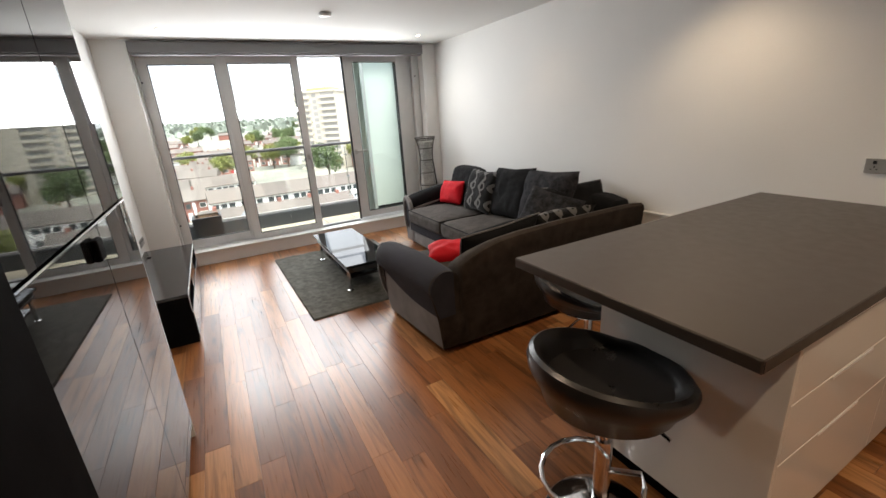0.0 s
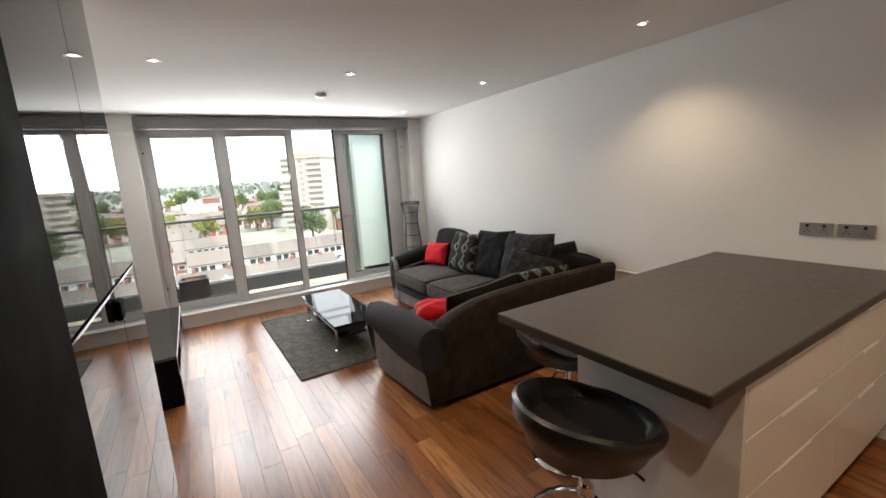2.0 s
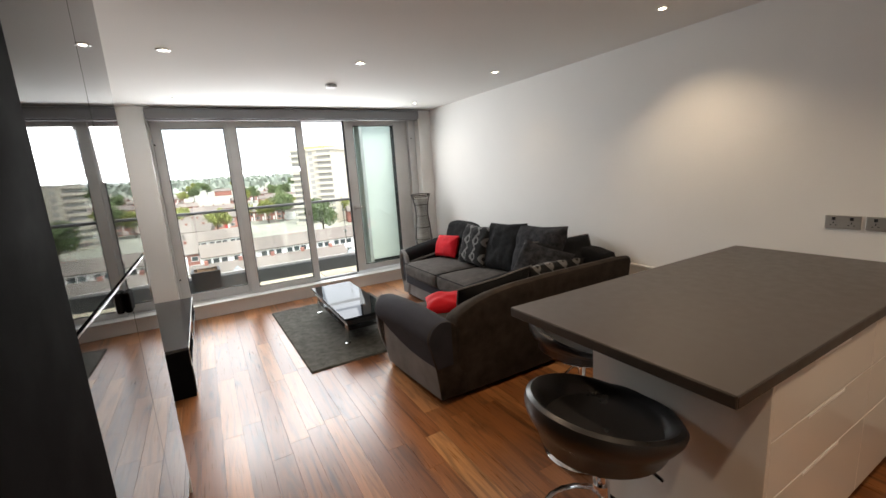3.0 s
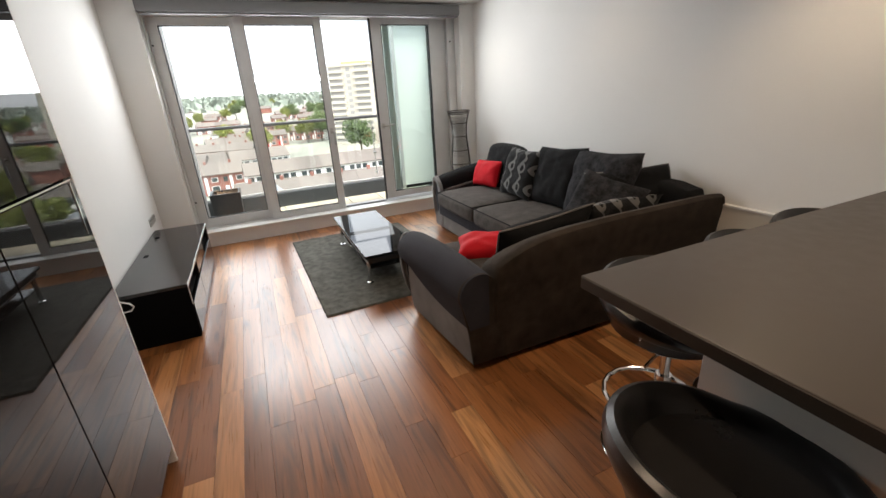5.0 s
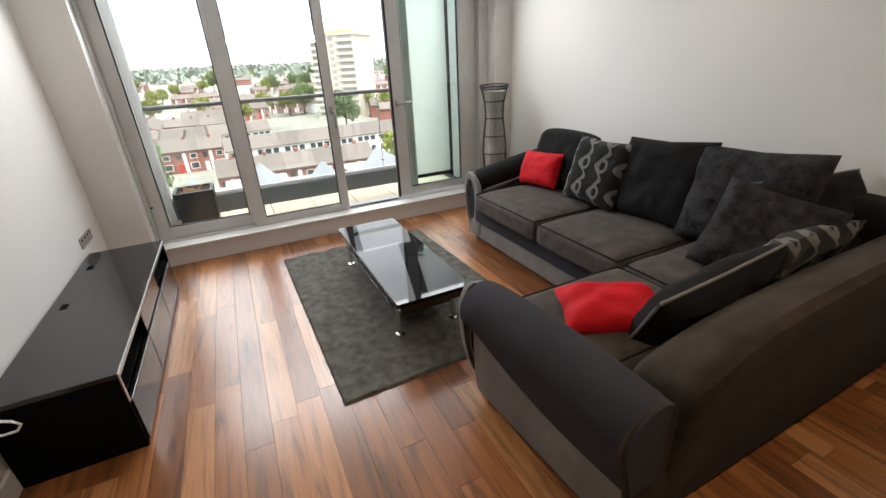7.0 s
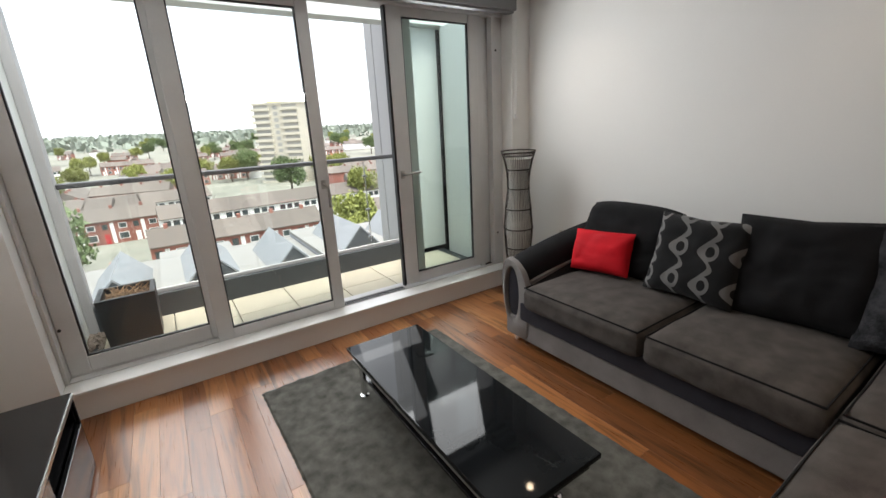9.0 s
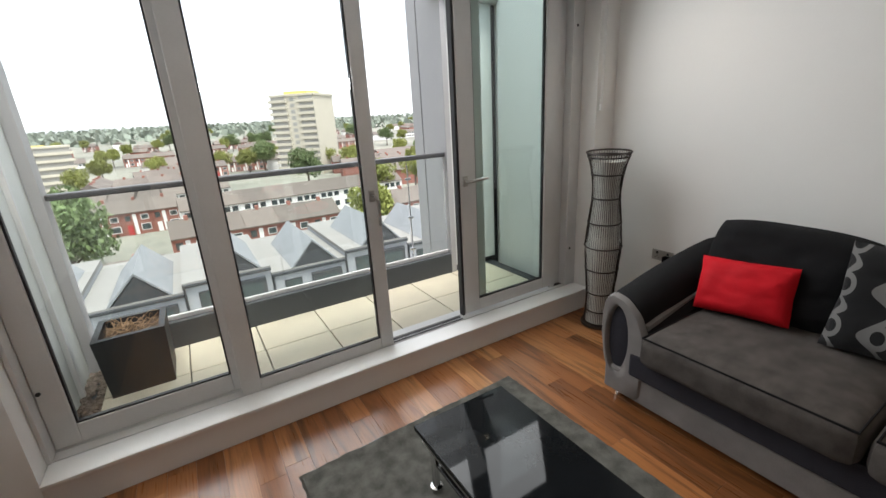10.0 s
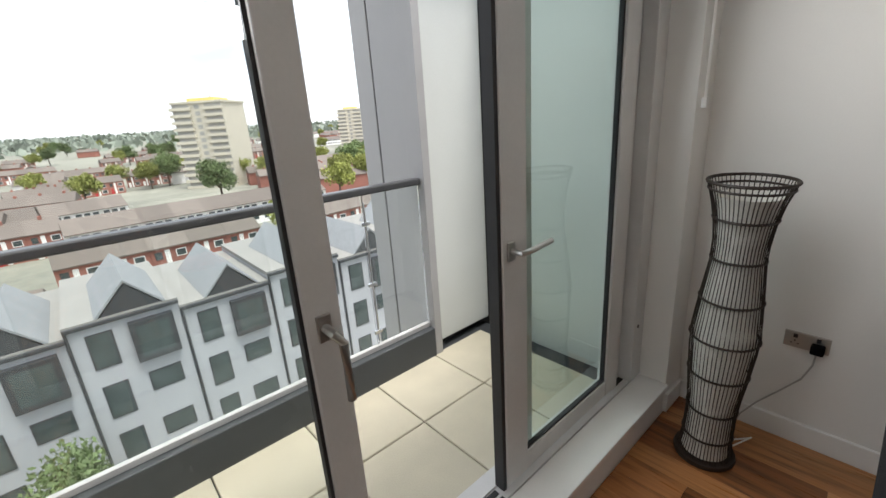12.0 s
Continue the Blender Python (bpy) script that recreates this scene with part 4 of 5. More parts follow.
def swirl_mat():
    m = mat("black_grey_swirl_fabric", (0.013, 0.013, 0.014), 0.9, var=0.25, bump=0.4, fine=380, spec=0.12, sheen=0.1)
    nt = m.node_tree
    b = nt.nodes["Principled BSDF"]
    co = nt.nodes.new("ShaderNodeTexCoord")
    sp = nt.nodes.new("ShaderNodeSeparateXYZ")
    nt.links.new(co.outputs["Object"], sp.inputs[0])
    def op(kind, a, c=None, d=None):
        n = nt.nodes.new("ShaderNodeMath")
        n.operation = kind
        for i, q in enumerate((a, c, d)):
            if q is None:
                continue
            if isinstance(q, (int, float)):
                n.inputs[i].default_value = q
            else:
                nt.links.new(q, n.inputs[i])
        return n.outputs[0]
    x, z = sp.outputs["X"], sp.outputs["Z"]
    P, Q = 0.14, 0.17
    wave = op("MULTIPLY", op("SINE", op("MULTIPLY", z, 2 * math.pi / Q)), 0.032)
    shifted = op("ADD", x, wave)
    cell = op("SUBTRACT", op("FRACT", op("DIVIDE", op("ADD", shifted, 5 * P), P)), 0.5)
    thick = op("ADD", 0.085, op("MULTIPLY", op("SINE", op("MULTIPLY", z, 4 * math.pi / Q)), 0.03))
    ribbon = op("LESS_THAN", op("ABSOLUTE", cell), thick)
    # loops hung on the ribbons, one each wave length
    cz = op("SUBTRACT", op("FRACT", op("DIVIDE", op("ADD", z, 5 * Q + 0.25 * Q), Q)), 0.5)
    cx = op("SUBTRACT", op("FRACT", op("DIVIDE", op("ADD", x, 5 * P - 0.012), P)), 0.5)
    rad = op("SQRT", op("ADD", op("POWER", op("MULTIPLY", cx, P), 2), op("POWER", op("MULTIPLY", op("MULTIPLY", cz, Q), 0.75), 2)))
    disc = op("LESS_THAN", rad, 0.036)
    hole = op("LESS_THAN", rad, 0.020)
    fac = op("MULTIPLY", op("MAXIMUM", ribbon, disc), op("SUBTRACT", 1.0, hole))
    mixn = nt.nodes.new("ShaderNodeMix")
    mixn.data_type = "RGBA"
    old = b.inputs["Base Color"].links[0].from_socket
    nt.links.new(fac, mixn.inputs["Factor"])
    nt.links.new(old, mixn.inputs["A"])
    mixn.inputs["B"].default_value = (0.15, 0.148, 0.145, 1)
    nt.links.new(mixn.outputs["Result"], b.inputs["Base Color"])
    return m


M_SWIRL = swirl_mat()
M_RED = mat("red_satin_fabric", (0.50, 0.006, 0.014), 0.75, var=0.12, scale=10, bump=0.2, fine=300, sheen=0.0, spec=0.2)
M_VELVET = mat("crushed_grey_velvet", (0.030, 0.030, 0.033), 0.85, var=0.9, scale=16, bump=0.9, fine=70, sheen=0.0, spec=0.1)


def lean(x, y, z, face, tilt, roll=0.0):
    """A pose for an upright cushion: face is the compass turn of its front (0 looks to -y), tilt leans it back."""
    return pose(x + 0.025, y - 0.04, z, 0, 0, face) @ pose(0, 0, 0, -tilt, 0, 0) @ pose(0, 0, 0, 0, roll, 0)


cushion("large black back cushion with a rounded top", M_FBLACK, 0.66, 0.46, 0.19, lean(2.83, 5.03, 0.66, -90, 14), 1, corner=-1)
cushion("square cushion with grey swirls on black", M_SWIRL, 0.44, 0.43, 0.13, lean(2.70, 4.585, 0.68, -88, 20, 1), 2)
cushion("plain black square back cushion", M_FBLACK, 0.56, 0.49, 0.17, lean(2.78, 4.16, 0.695, -90, 16, -4), 3)
cushion("crushed grey velvet cushion with pointed corners", M_VELVET, 0.58, 0.50, 0.18, lean(2.77, 3.68, 0.71, -88, 20, -3), 4)
cushion("patterned grey velvet cushion tipped forward in the corner", M_VELVET, 0.46, 0.44, 0.15, lean(2.60, 3.48, 0.62, -58, 34, 16), 5)
cushion("black corner cushion with piped edges", M_FBLACK, 0.58, 0.46, 0.17, lean(2.83, 3.43, 0.64, -25, 30, -4), 6, M_FGREY)
cushion("black cushion with grey swirls leaning on the sofa's back", M_SWIRL, 0.62, 0.40, 0.13, lean(2.60, 3.385, 0.545, -1, -28, 1), 7, None, 0.2)
cushion("long black cushion leaning on the sofa's back", M_FBLACK, 0.66, 0.40, 0.15, lean(2.02, 3.37, 0.53, 2, -28, -6), 8, M_FGREY)
cushion("small bright red cushion against the arm", M_RED, 0.38, 0.26, 0.12, lean(2.66, 5.11, 0.605, -84, 20, -3), 9, corner=0.035)
cushion("small bright red cushion lying in the arm's corner", M_RED, 0.39, 0.25, 0.13, lean(1.755, 3.53, 0.50, -28, 80, 0), 10)

# ---- wicker floor lamp ----
LX, LY = 2.86, 5.98
M_RATTAN = mat("dark_brown_rattan", (0.022, 0.014, 0.010), 0.55, var=0.4, scale=60, spec=0.4)
M_SHADE = mat("white_paper_liner", (0.64, 0.63, 0.59), 0.8, var=0.05, scale=20)
lamp = tagged(empty("floor_lamp", LX, LY, 0), "waisted dark rattan floor lamp with a pale liner, unlit", "floor lamp")


def lamp_radius(z):
    pts = ((0.0, 0.108), (0.10, 0.096), (0.25, 0.094), (0.42, 0.110), (0.58, 0.122), (0.74, 0.108), (0.90, 0.090), (1.0, 0.092), (1.10, 0.112), (1.18, 0.136))
    for (z0, r0), (z1, r1) in zip(pts, pts[1:]):
        if z <= z1:
            f = (z - z0) / (z1 - z0)
            r0, r1 = r0 * 0.94, r1 * 0.94
            f = f * f * (3 - 2 * f) * 0.4 + f * 0.6
            return r0 + (r1 - r0) * f
    return pts[-1][1] * 0.94


part("base_ring", lathe([(0.0, 0.0), (0.112, 0.0), (0.116, 0.012), (0.112, 0.024), (0.0, 0.026)], 32, None, LX, LY, cap=False), M_RATTAN, lamp, smooth=True)
rl = random.Random(3)
for k in range(50):
    a = 2 * math.pi * k / 50 + rl.uniform(-0.012, 0.012)
    pts = []
    for s in range(17):
        z = 0.02 + 1.155 * s / 16
        r = lamp_radius(z) + rl.uniform(-0.001, 0.001)
        aa = a + 0.015 * noise.noise(Vector((k * 1.7, z * 4, 0)))
        pts.append((LX + r * math.cos(aa), LY + r * math.sin(aa), z))
    part("cane", tube(pts, 0.0019, 4), M_RATTAN, lamp)
for z in (0.12, 0.25, 0.42, 0.58, 0.74, 0.90, 1.05, 1.155, 1.18):
    r = lamp_radius(z) + 0.001
    part("hoop", tube([(LX + r * math.cos(q), LY + r * math.sin(q), z) for q in [2 * math.pi * j / 32 for j in range(32)]], 0.0045 if z < 1.17 else 0.006, 6, closed=True), M_RATTAN, lamp, smooth=True)
part("liner", lathe([(lamp_radius(0.03 + 1.10 * s / 20) * 0.87, 0.03 + 1.10 * s / 20) for s in range(21)], 32, None, LX, LY, cap=False), M_SHADE, lamp, "pale fabric liner", smooth=True)
lamp.rotation_euler = (radians(1.5), radians(-1.6), 0)
plug = tagged(empty("plug", XR - 0.03, 5.715, 0.46), "black mains plug with a lead to the lamp", "plug")
part("body", box(XR - 0.045, XR - 0.009, 5.695, 5.738, 0.447, 0.487, 0.006), M_BMATT, plug)
lead = [(XR - 0.03, 5.717, 0.447), (XR - 0.035, 5.72, 0.40), (XR - 0.05, 5.745, 0.33), (XR - 0.09, 5.80, 0.27), (XR - 0.14, 5.86, 0.21), (XR - 0.19, 5.90, 0.16), (XR - 0.23, 5.93, 0.05)]
part("lead", tube(lead, 0.0035, 6), M_PLATE, plug, smooth=True)
part("slack_lead", tube([(2.93, 5.90, 0.03), (2.97, 5.87, 0.05), (3.02, 5.85, 0.05), (3.04, 5.87, 0.02), (3.0, 5.92, 0.008), (2.95, 5.95, 0.006)], 0.0035, 6), M_TRIM, plug, smooth=True)

# ---- outside: ground and terrace ----
M_GROUND = mat("town_ground", (0.20, 0.20, 0.165), 0.95, var=0.5, scale=0.03, fine=0.4)
M_PALE = mat("pale_render", (0.32, 0.33, 0.35), 0.8, var=0.08, scale=0.6)
M_ROOFG = mat("grey_zinc_roof", (0.21, 0.22, 0.23), 0.8, var=0.14, scale=0.8)
M_ROOFB = mat("flat_roof_felt", (0.235, 0.228, 0.215), 0.85, var=0.1, scale=0.5)
M_DARKW = mat("dark_window_frame", (0.035, 0.038, 0.042), 0.5)
M_PANE = mat("far_window_glass", (0.05, 0.065, 0.066), 0.08, var=0.3, scale=1.5)
M_BRICK = mat("red_brick_far", (0.27, 0.115, 0.088), 0.9, var=0.15, scale=0.5, fine=6, object_random=0.15)
M_BROWN = mat("brown_roof_tiles", (0.14, 0.12, 0.105), 0.9, var=0.15, scale=0.5, fine=5, object_random=0.15)
M_WHITE = mat("white_paint_far", (0.75, 0.74, 0.72), 0.6, var=0.05)
M_REDP = mat("red_door_paint", (0.40, 0.03, 0.03), 0.5)
M_LEAF = mat("leaves", (0.105, 0.15, 0.055), 0.7, var=0.45, scale=0.5, fine=3, object_random=0.3)
M_LEAFY = mat("yellow_green_leaves", (0.19, 0.21, 0.05), 0.7, var=0.4, scale=0.5, fine=3, object_random=0.2)
M_BARK = mat("bark", (0.08, 0.06, 0.045), 0.9, var=0.3)


def land(y):
    """Height of the ground, which rises slowly towards the horizon."""
    return GROUND + 0.026 * min(1250.0, max(0.0, y - 250))


bm = bmesh.new()
bmesh.ops.create_grid(bm, x_segments=2, y_segments=3, size=1.0)
for v, (x, y) in zip(bm.verts, ((-2600, -1700), (0, -1700), (2600, -1700), (-2600, 250), (0, 250), (2600, 250), (-2600, 1500), (0, 1500), (2600, 1500), (-2600, 3500), (0, 3500), (2600, 3500))):
    v.co = (x, y, land(y))
structure("ground", bm, M_GROUND, "distant ground of streets, grass and gardens", "ground")

TY, TG, PITCH = 29.0, -6.25, 4.42
terrace = tagged(empty("terrace_house", 0, TY, GROUND), "modern pale rendered town house with a gabled zinc dormer", "house", "modern terrace")


def far_window(x0, x1, z0, z1, y, parent, proud=0.06, m=None, fw=0.10):
    w = part("window", box(x0, x1, y - proud, y + 0.02, z0, z1), M_DARKW, parent)
    part("pane", box(x0 + fw, x1 - fw, y - proud - 0.012, y - proud + 0.01, z0 + fw, z1 - fw), m or M_PANE, w)


part("wall", box(0.02, PITCH - 0.02, TY, TY + 9, GROUND, TG - 0.12), M_PALE, terrace)
part("roof", box(0.0, PITCH, TY - 0.05, TY + 9, TG - 0.11, TG + 0.10), M_ROOFB, terrace)
part("gutter", box(0.0, PITCH, TY - 0.20, TY - 0.052, TG - 0.16, TG + 0.02, 0.03), M_DARKW, terrace)
part("drainpipe", tube([(0.06, TY - 0.08, TG - 0.17), (0.06, TY - 0.08, GROUND)], 0.06, 8), M_DARKW, terrace)
dorm = part("dormer", prism([(1.35, TG + 0.101), (3.75, TG + 0.101), (2.55, TG + 1.45)], "y", TY + 0.02, TY + 6.5), M_DARKW, terrace, "black gable face")
for s in (0, 1):
    q = [(1.15, TG + 0.11), (2.55, TG + 1.60), (2.55, TG + 1.48), (1.28, TG + 0.11)] if s == 0 else [(3.95, TG + 0.11), (3.82, TG + 0.11), (2.55, TG + 1.48), (2.55, TG + 1.60)]
    part("dormer_roof", prism(q, "y", TY - 0.03, TY + 6.6), M_ROOFG, dorm)
for r in range(4):
    zt = TG - 0.55 - 2.65 * r
    far_window(0.65, 1.65, zt - 1.75, zt, TY, terrace, 0.04, None, 0.07)
    if r == 0:
        far_window(2.25, 4.05, zt - 1.95, zt + 0.1, TY, terrace, 0.35, None, 0.22)
    else:
        far_window(2.45, 3.85, zt - 1.1, zt - 0.05, TY, terrace, 0.04, None, 0.07)
X0 = -0.74
for k in range(-5, 12):
    step = 0.45 * (k % 2)
    if k == 0:
        continue
    copy_thing(terrace, pose(X0 + PITCH * k, TY, GROUND - step))
terrace.matrix_basis = pose(X0, TY, GROUND)

# ---- red brick rows ----


def brick_house(w, d, eave, rise, doors):
    h = tagged(empty("brick_house", 0, 0, 0), "two-storey red brick house with a brown tiled roof", "house", "brick terraces")
    part("wall", box(0, w, 0, d, 0, eave), M_BRICK, h)
    part("roof", prism([(-0.35, eave - 0.05), (d / 2, eave + rise), (d + 0.35, eave - 0.05), (d + 0.35, eave - 0.25), (-0.35, eave - 0.25)], "x", -0.02, w + 0.02), M_BROWN, h)
    far_window(0.5, 1.5, 3.2, 4.4, 0, h, 0.05, M_PANE, 0.10)
    win = part("window", box(w - 2.2, w - 0.7, -0.05, 0.02, 3.2, 4.4), M_WHITE, h)
    part("pane", box(w - 2.08, w - 0.82, -0.062, -0.04, 3.32, 4.28), M_PANE, win)
    big = part("window", box(w - 2.5, w - 0.6, -0.05, 0.02, 0.8, 2.3), M_WHITE, h)
    part("pane", box(w - 2.36, w - 0.74, -0.062, -0.04, 0.92, 2.18), M_PANE, big)
    part("front_door", box(0.6, 1.55, -0.06, 0.02, 0.05, 2.2), M_WHITE if doors == 0 else M_REDP, h)
    part("panel", box(1.9, 2.6, -0.04, 0.02, 0.1, 4.6), M_WHITE, h, "white upright facing panel")
    part("chimney", box(w * 0.5 - 0.3, w * 0.5 + 0.3, d / 2 - 0.4, d / 2 + 0.4, eave + rise - 0.8, eave + rise + 0.5), M_BRICK, h)
    return h


def white_house(w, d, eave, rise):
    h = tagged(empty("white_house", 0, 0, 0), "white-fronted terraced house with a brown tiled roof", "house", "white terraces")
    part("wall", box(0, w, 0, d, 0, eave), M_WHITE, h)
    part("roof", prism([(-0.35, eave - 0.05), (d / 2, eave + rise), (d + 0.35, eave - 0.05), (d + 0.35, eave - 0.25), (-0.35, eave - 0.25)], "x", -0.02, w + 0.02), M_BROWN, h)
    for x in (0.7, w / 2 - 0.6, w - 1.9):
        far_window(x, x + 1.2, eave - 1.7, eave - 0.6, 0, h, 0.05)
        far_window(x, x + 1.2, eave - 4.3, eave - 3.0, 0, h, 0.05)
    return h


hA, hB, hW = brick_house(5.6, 7.5, 5.2, 2.3, 0), brick_house(5.6, 7.5, 5.2, 2.3, 1), white_house(6.0, 8.0, 5.4, 2.4)
placed = {}


def put(h, x, y, turn=0.0, s=1.0):
    if h.name not in placed:
        placed[h.name] = True
        h.matrix_basis = pose(x, y, land(y), 0, 0, turn)
        return h
    return copy_thing(h, pose(x, y, land(y), 0, 0, turn))


for k in range(5):
    put((hA, hB)[k % 2], -3.5 + 5.6 * k, 82, 2)
for k in range(5):
    put((hB, hA)[k % 2], 31 + 5.6 * k, 80 + 0.9 * k, 9)
for k in range(9):
    put(hW, -2 + 6.0 * k, 108 + 0.35 * k, 3)
for k in range(3):
    put((hA, hB)[k % 2], -15 + 5.6 * k, 60, -4) if k < 2 else put(hA, -22, 104, 30)
for k in range(5):
    put((hA, hB)[k % 2], -30 + 5.6 * k, 118, 4)
tr = random.Random(21)
for k in range(130):
    y = 135 + 420 * tr.random() ** 1.3
    x = tr.uniform(-0.75, 0.95) * y
    if 0.12 * y < x < 0.40 * y and y < 215:
        continue
    h = tr.choice((hA, hB, hA, hW))
    turn = tr.choice((0, 8, 90, -12, 170))
    n = tr.randint(2, 5)
    for j in range(n):
        c, s = math.cos(radians(turn)), math.sin(radians(turn))
        put(h, x + 5.6 * j * c, y + 5.6 * j * s, turn)

# ---- tower blocks ----
M_TWALL = mat("pale_concrete_tower", (0.52, 0.485, 0.40), 0.8, var=0.06, scale=0.2)
M_TBAND = mat("grey_tower_band", (0.33, 0.325, 0.30), 0.95, var=0.08, scale=0.2)
M_TCAP = mat("yellow_tower_cap", (0.62, 0.50, 0.16), 0.7, var=0.08, scale=0.3)


def tower(w, d, floors, fh, cap, label):
    t = tagged(empty("tower_block", 0, 0, 0), label, "tower block")
    part("core", box(-w / 2, w / 2, -d / 2, d / 2, 0, floors * fh), M_TWALL, t)
    for f in range(floors):
        z = f * fh
        for sx, x0, x1 in ((0, -w / 2 - 0.9, -w * 0.12), (1, w * 0.12, w / 2 + 0.9)):
            part("balcony_slab", box(x0, x1, -d / 2 - 0.9, -d / 2 - 0.01, z + 0.05, z + 1.15), M_TWALL, t)
            part("window_band", box(x0 + 0.9, x1 - 0.9, -d / 2 - 0.06, -d / 2 + 0.01, z + 1.16, z + fh - 0.15), M_TBAND, t)
        part("window_band", box(-w / 2 - 0.06, -w / 2 + 0.01, -d / 2 + 1.2, d / 2 - 1.2, z + 1.16, z + fh - 0.3), M_TBAND, t)
        part("balcony_slab", box(-w / 2 - 0.9, -w / 2 - 0.01, -d / 2 + 0.1, -d * 0.08, z + 0.05, z + 1.15), M_TWALL, t)
        part("stair_window", box(-w * 0.05, w * 0.05, -d / 2 - 0.05, -d / 2 + 0.01, z + 0.5, z + fh - 0.5), M_TBAND, t)
    part("parapet", box(-w / 2 - 0.5, w / 2 + 0.5, -d / 2 - 0.5, d / 2 + 0.5, floors * fh, floors * fh + 0.8), M_TWALL, t)
    part("roof_room", box(-w * 0.28, w * 0.28, -d * 0.3, d * 0.3, floors * fh + 0.8, floors * fh + cap), M_TCAP, t, "yellow rooftop plant room")
    part("mast", tube([(1, 0, floors * fh + cap), (1, 0, floors * fh + cap + 1.6)], 0.25, 6), M_TBAND, t)
    return t


tw1 = tower(20, 19, 13, 2.58, 2.2, "pale concrete tower block with banded balconies and a yellow roof room")
tw1.matrix_basis = pose(52.5, 208, GROUND, 0, 0, -43)
tw2 = tower(16, 15, 12, 2.55, 2.0, "far pale tower block with a yellow roof room")
tw2.matrix_basis = pose(167, 290, land(290), 0, 0, -40)
apt = tower(34, 16, 6, 3.0, 1.2, "white apartment block with rows of balconies")
apt.matrix_basis = pose(-58, 250, GROUND, 0, 0, 14)

# ---- trees ----


def tree(height, spread, leaves, seed, material, label, leaf=0.5):
    t = tagged(empty("tree", 0, 0, 0), label, "tree", "trees in the town")
    r = random.Random(seed)
    bm = bmesh.new()
    trunk = height * 0.35
    tops = []
    rings = []
    lathe([(height * 0.03, 0), (height * 0.022, trunk), (height * 0.008, height * 0.8)], 8, bm)
    for k in range(9):
        a, z = r.uniform(0, 6.3), trunk + r.uniform(0, height * 0.3)
        e = Vector((math.cos(a) * spread * r.uniform(0.45, 0.8), math.sin(a) * spread * r.uniform(0.45, 0.8), z + height * r.uniform(0.12, 0.32)))
        tube([(0, 0, z), (e.x * 0.5, e.y * 0.5, z + (e.z - z) * 0.6), e], height * 0.008, 5, bm)
        tops.append(e)
    tops += [Vector((r.uniform(-0.5, 0.5) * spread, r.uniform(-0.5, 0.5) * spread, height * r.uniform(0.5, 0.95))) for k in range(16)]
    part("trunk", bm, M_BARK, t)
    verts, faces = [], []
    for k in range(leaves):
        c = r.choice(tops)
        d = Vector((r.gauss(0, 1), r.gauss(0, 1), r.gauss(0, 0.8)))
        p = c + d.normalized() * spread * 0.36 * r.random() ** 0.4
        q = Euler((r.uniform(0, 6), r.uniform(0, 6), r.uniform(0, 6))).to_matrix()
        s = leaf * r.uniform(0.6, 1.3)
        i = len(verts)
        for u, v in ((-1, 0), (0, -0.55), (1, 0), (0, 0.55)):
            verts.append(p + q @ Vector((u * s, v * s, 0.12 * s * (u * u))))
        faces.append((i, i + 1, i + 2, i + 3))
    me = bpy.data.meshes.new("crown")
    me.from_pydata(verts, [], faces)
    me.materials.append(material)
    c = new("crown", me)
    c.parent = t
    return t


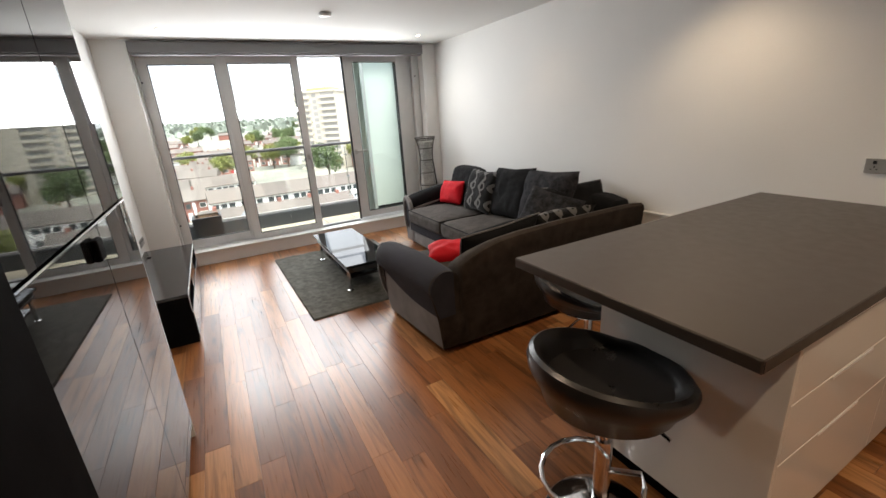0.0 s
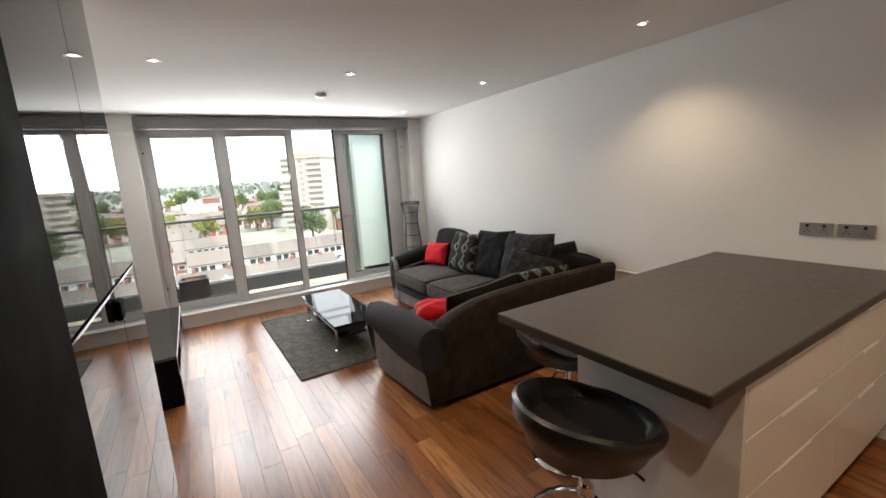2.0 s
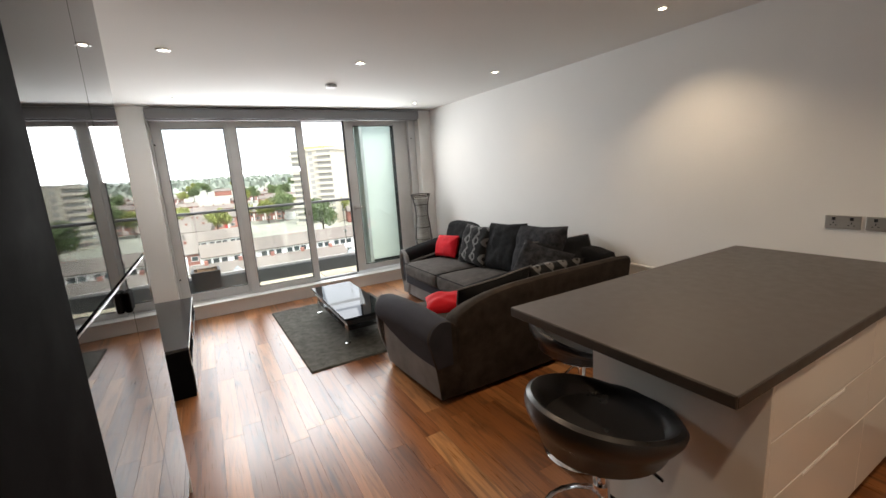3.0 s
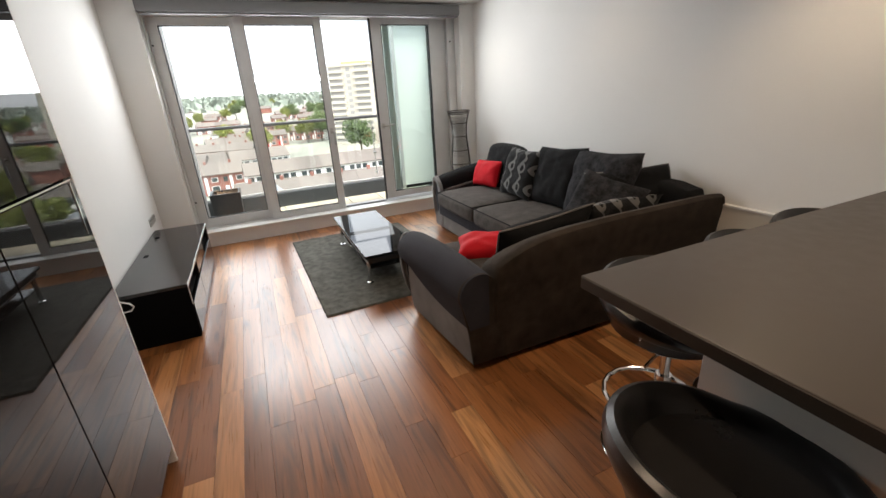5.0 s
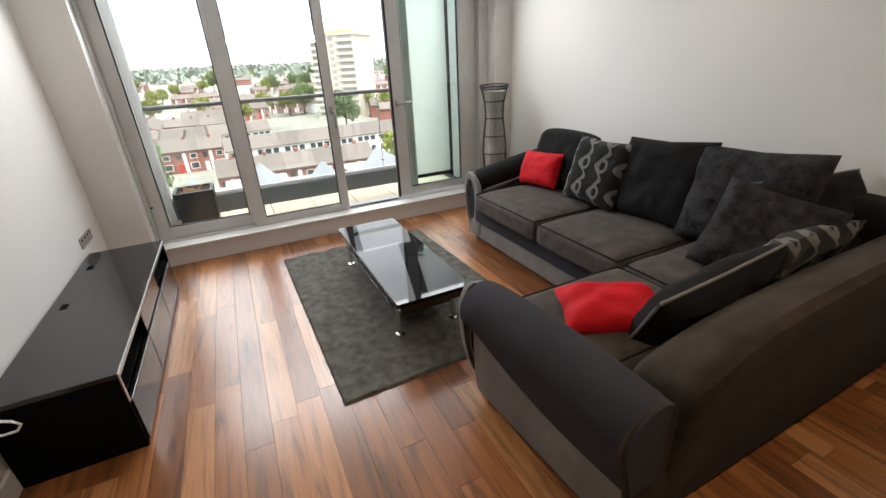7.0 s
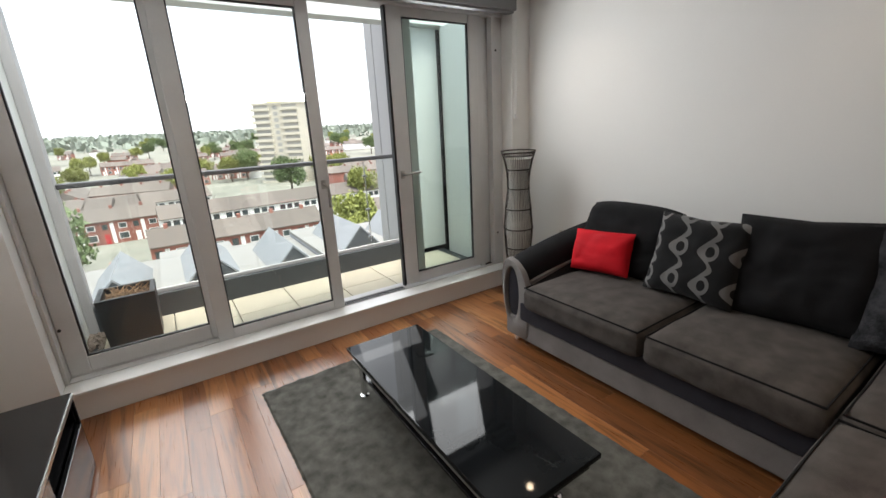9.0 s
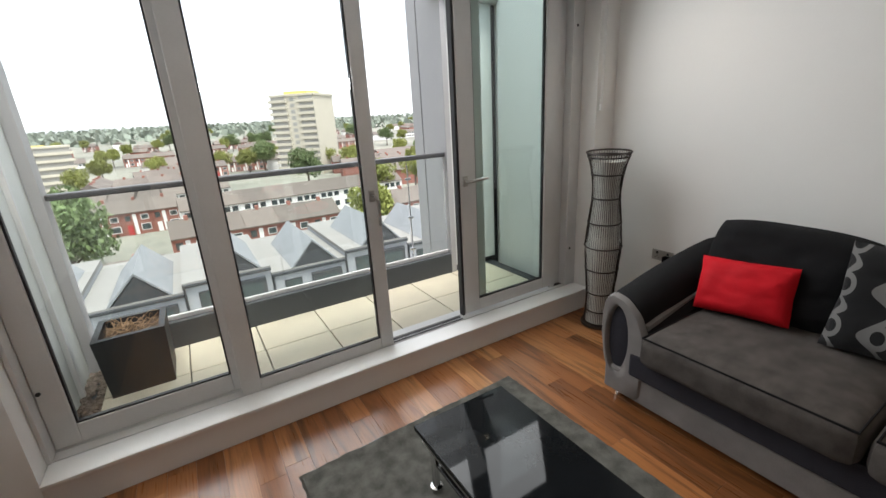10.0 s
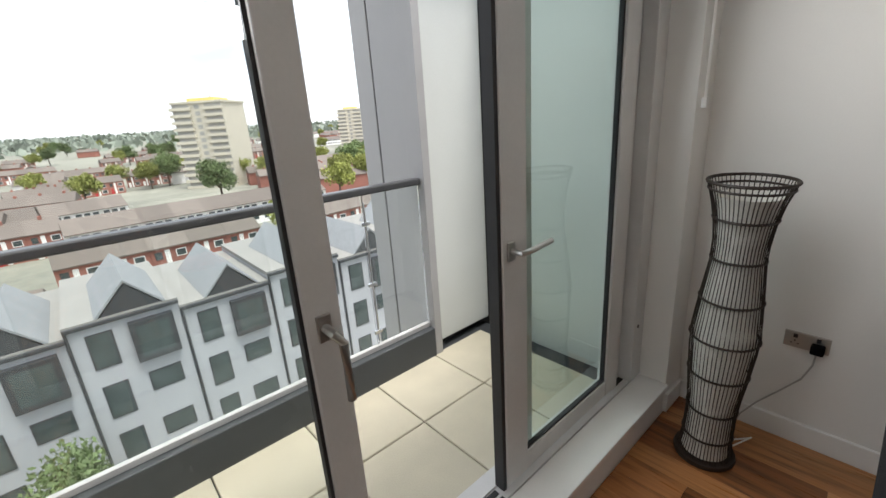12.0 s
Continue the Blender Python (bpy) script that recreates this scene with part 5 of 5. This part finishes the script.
t_big = tree(13.5, 6.5, 3600, 5, M_LEAF, "broad green tree between the houses", 0.42)
t_yel = tree(11, 5.0, 2600, 6, M_LEAFY, "yellow-green leafy tree among the houses", 0.42)
t_near = tree(10.2, 3.1, 7000, 7, M_LEAF, "leafy green tree below the balcony", 0.13)
t_near.matrix_basis = pose(-2.1, 25.0, GROUND)
t_near.scale = (1, 1, 1)
t_big.matrix_basis = pose(-15, 76, GROUND)
for x, y in ((-24, 84), (-19, 92), (36, 150), (95, 170)):
    copy_thing(t_big, pose(x, y, land(y), 0, 0, x * 37))
t_yel.matrix_basis = pose(72, 140, GROUND)
for x, y in ((80, 135), (92, 148), (28, 230), (38, 250), (18, 240), (26, 70), (110, 190), (46, 112), (60, 118), (4, 190), (80, 150)):
    copy_thing(t_yel, pose(x, y, land(y), 0, 0, y * 31))
for k in range(120):
    y = 170 + 600 * tr.random()
    x = tr.uniform(-0.7, 0.95) * y
    copy_thing(tr.choice((t_big, t_yel, t_yel)), pose(x, y, land(y), 0, 0, tr.uniform(0, 360)))
verts, faces = [], []
for k in range(9000):
    a = tr.uniform(-0.9, 1.05)
    y = tr.uniform(650, 1500)
    s = tr.uniform(3, 8)
    x, z = a * y, land(y) + tr.uniform(0, 8)
    q = Euler((tr.uniform(0, 6), tr.uniform(0, 6), tr.uniform(0, 6))).to_matrix()
    i = len(verts)
    for u, v in ((-1, 0), (0, -0.6), (1, 0), (0, 0.6)):
        verts.append(Vector((x, y, z)) + q @ Vector((u * s, v * s, 0)))
    faces.append((i, i + 1, i + 2, i + 3))
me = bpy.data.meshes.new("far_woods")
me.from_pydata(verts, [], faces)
# pale grey-green: the haze of distance is mixed into the leaf colour
me.materials.append(mat("haze_tinted_woods", (0.20, 0.23, 0.19), 0.9, var=0.3, scale=0.01, fine=0.1))
tagged(new("far_woods", me), "belt of woods on the horizon, distance haze painted into its colour", "woods", kind="stuff")

# ---- floor planks ----
PW, PL = 0.112, 0.86
shared = {}
fr = random.Random(12)
nx = int(math.ceil((XR - XL) / PW))
for i in range(nx):
    x0 = XL + i * PW
    w = min(PW, XR - x0) - 0.0007
    if w < 0.02:
        continue
    y = YB - fr.uniform(0, PL)
    while y < YW - 0.002:
        a, c = max(y, YB), min(y + PL - 0.0008, YW - 0.001)
        if c - a > 0.02:
            key = (round(w, 3), round(c - a, 3))
            if key not in shared:
                shared[key] = mesh_of(box(-w / 2, w / 2, -(c - a) / 2, (c - a) / 2, -0.0135, 0.0, 0.0004, 1), "plank", M_WOOD)
            p = new("plank", shared[key])
            p.location = (x0 + w / 2, (a + c) / 2, 0.0)
            p.parent = floor
        y += PL
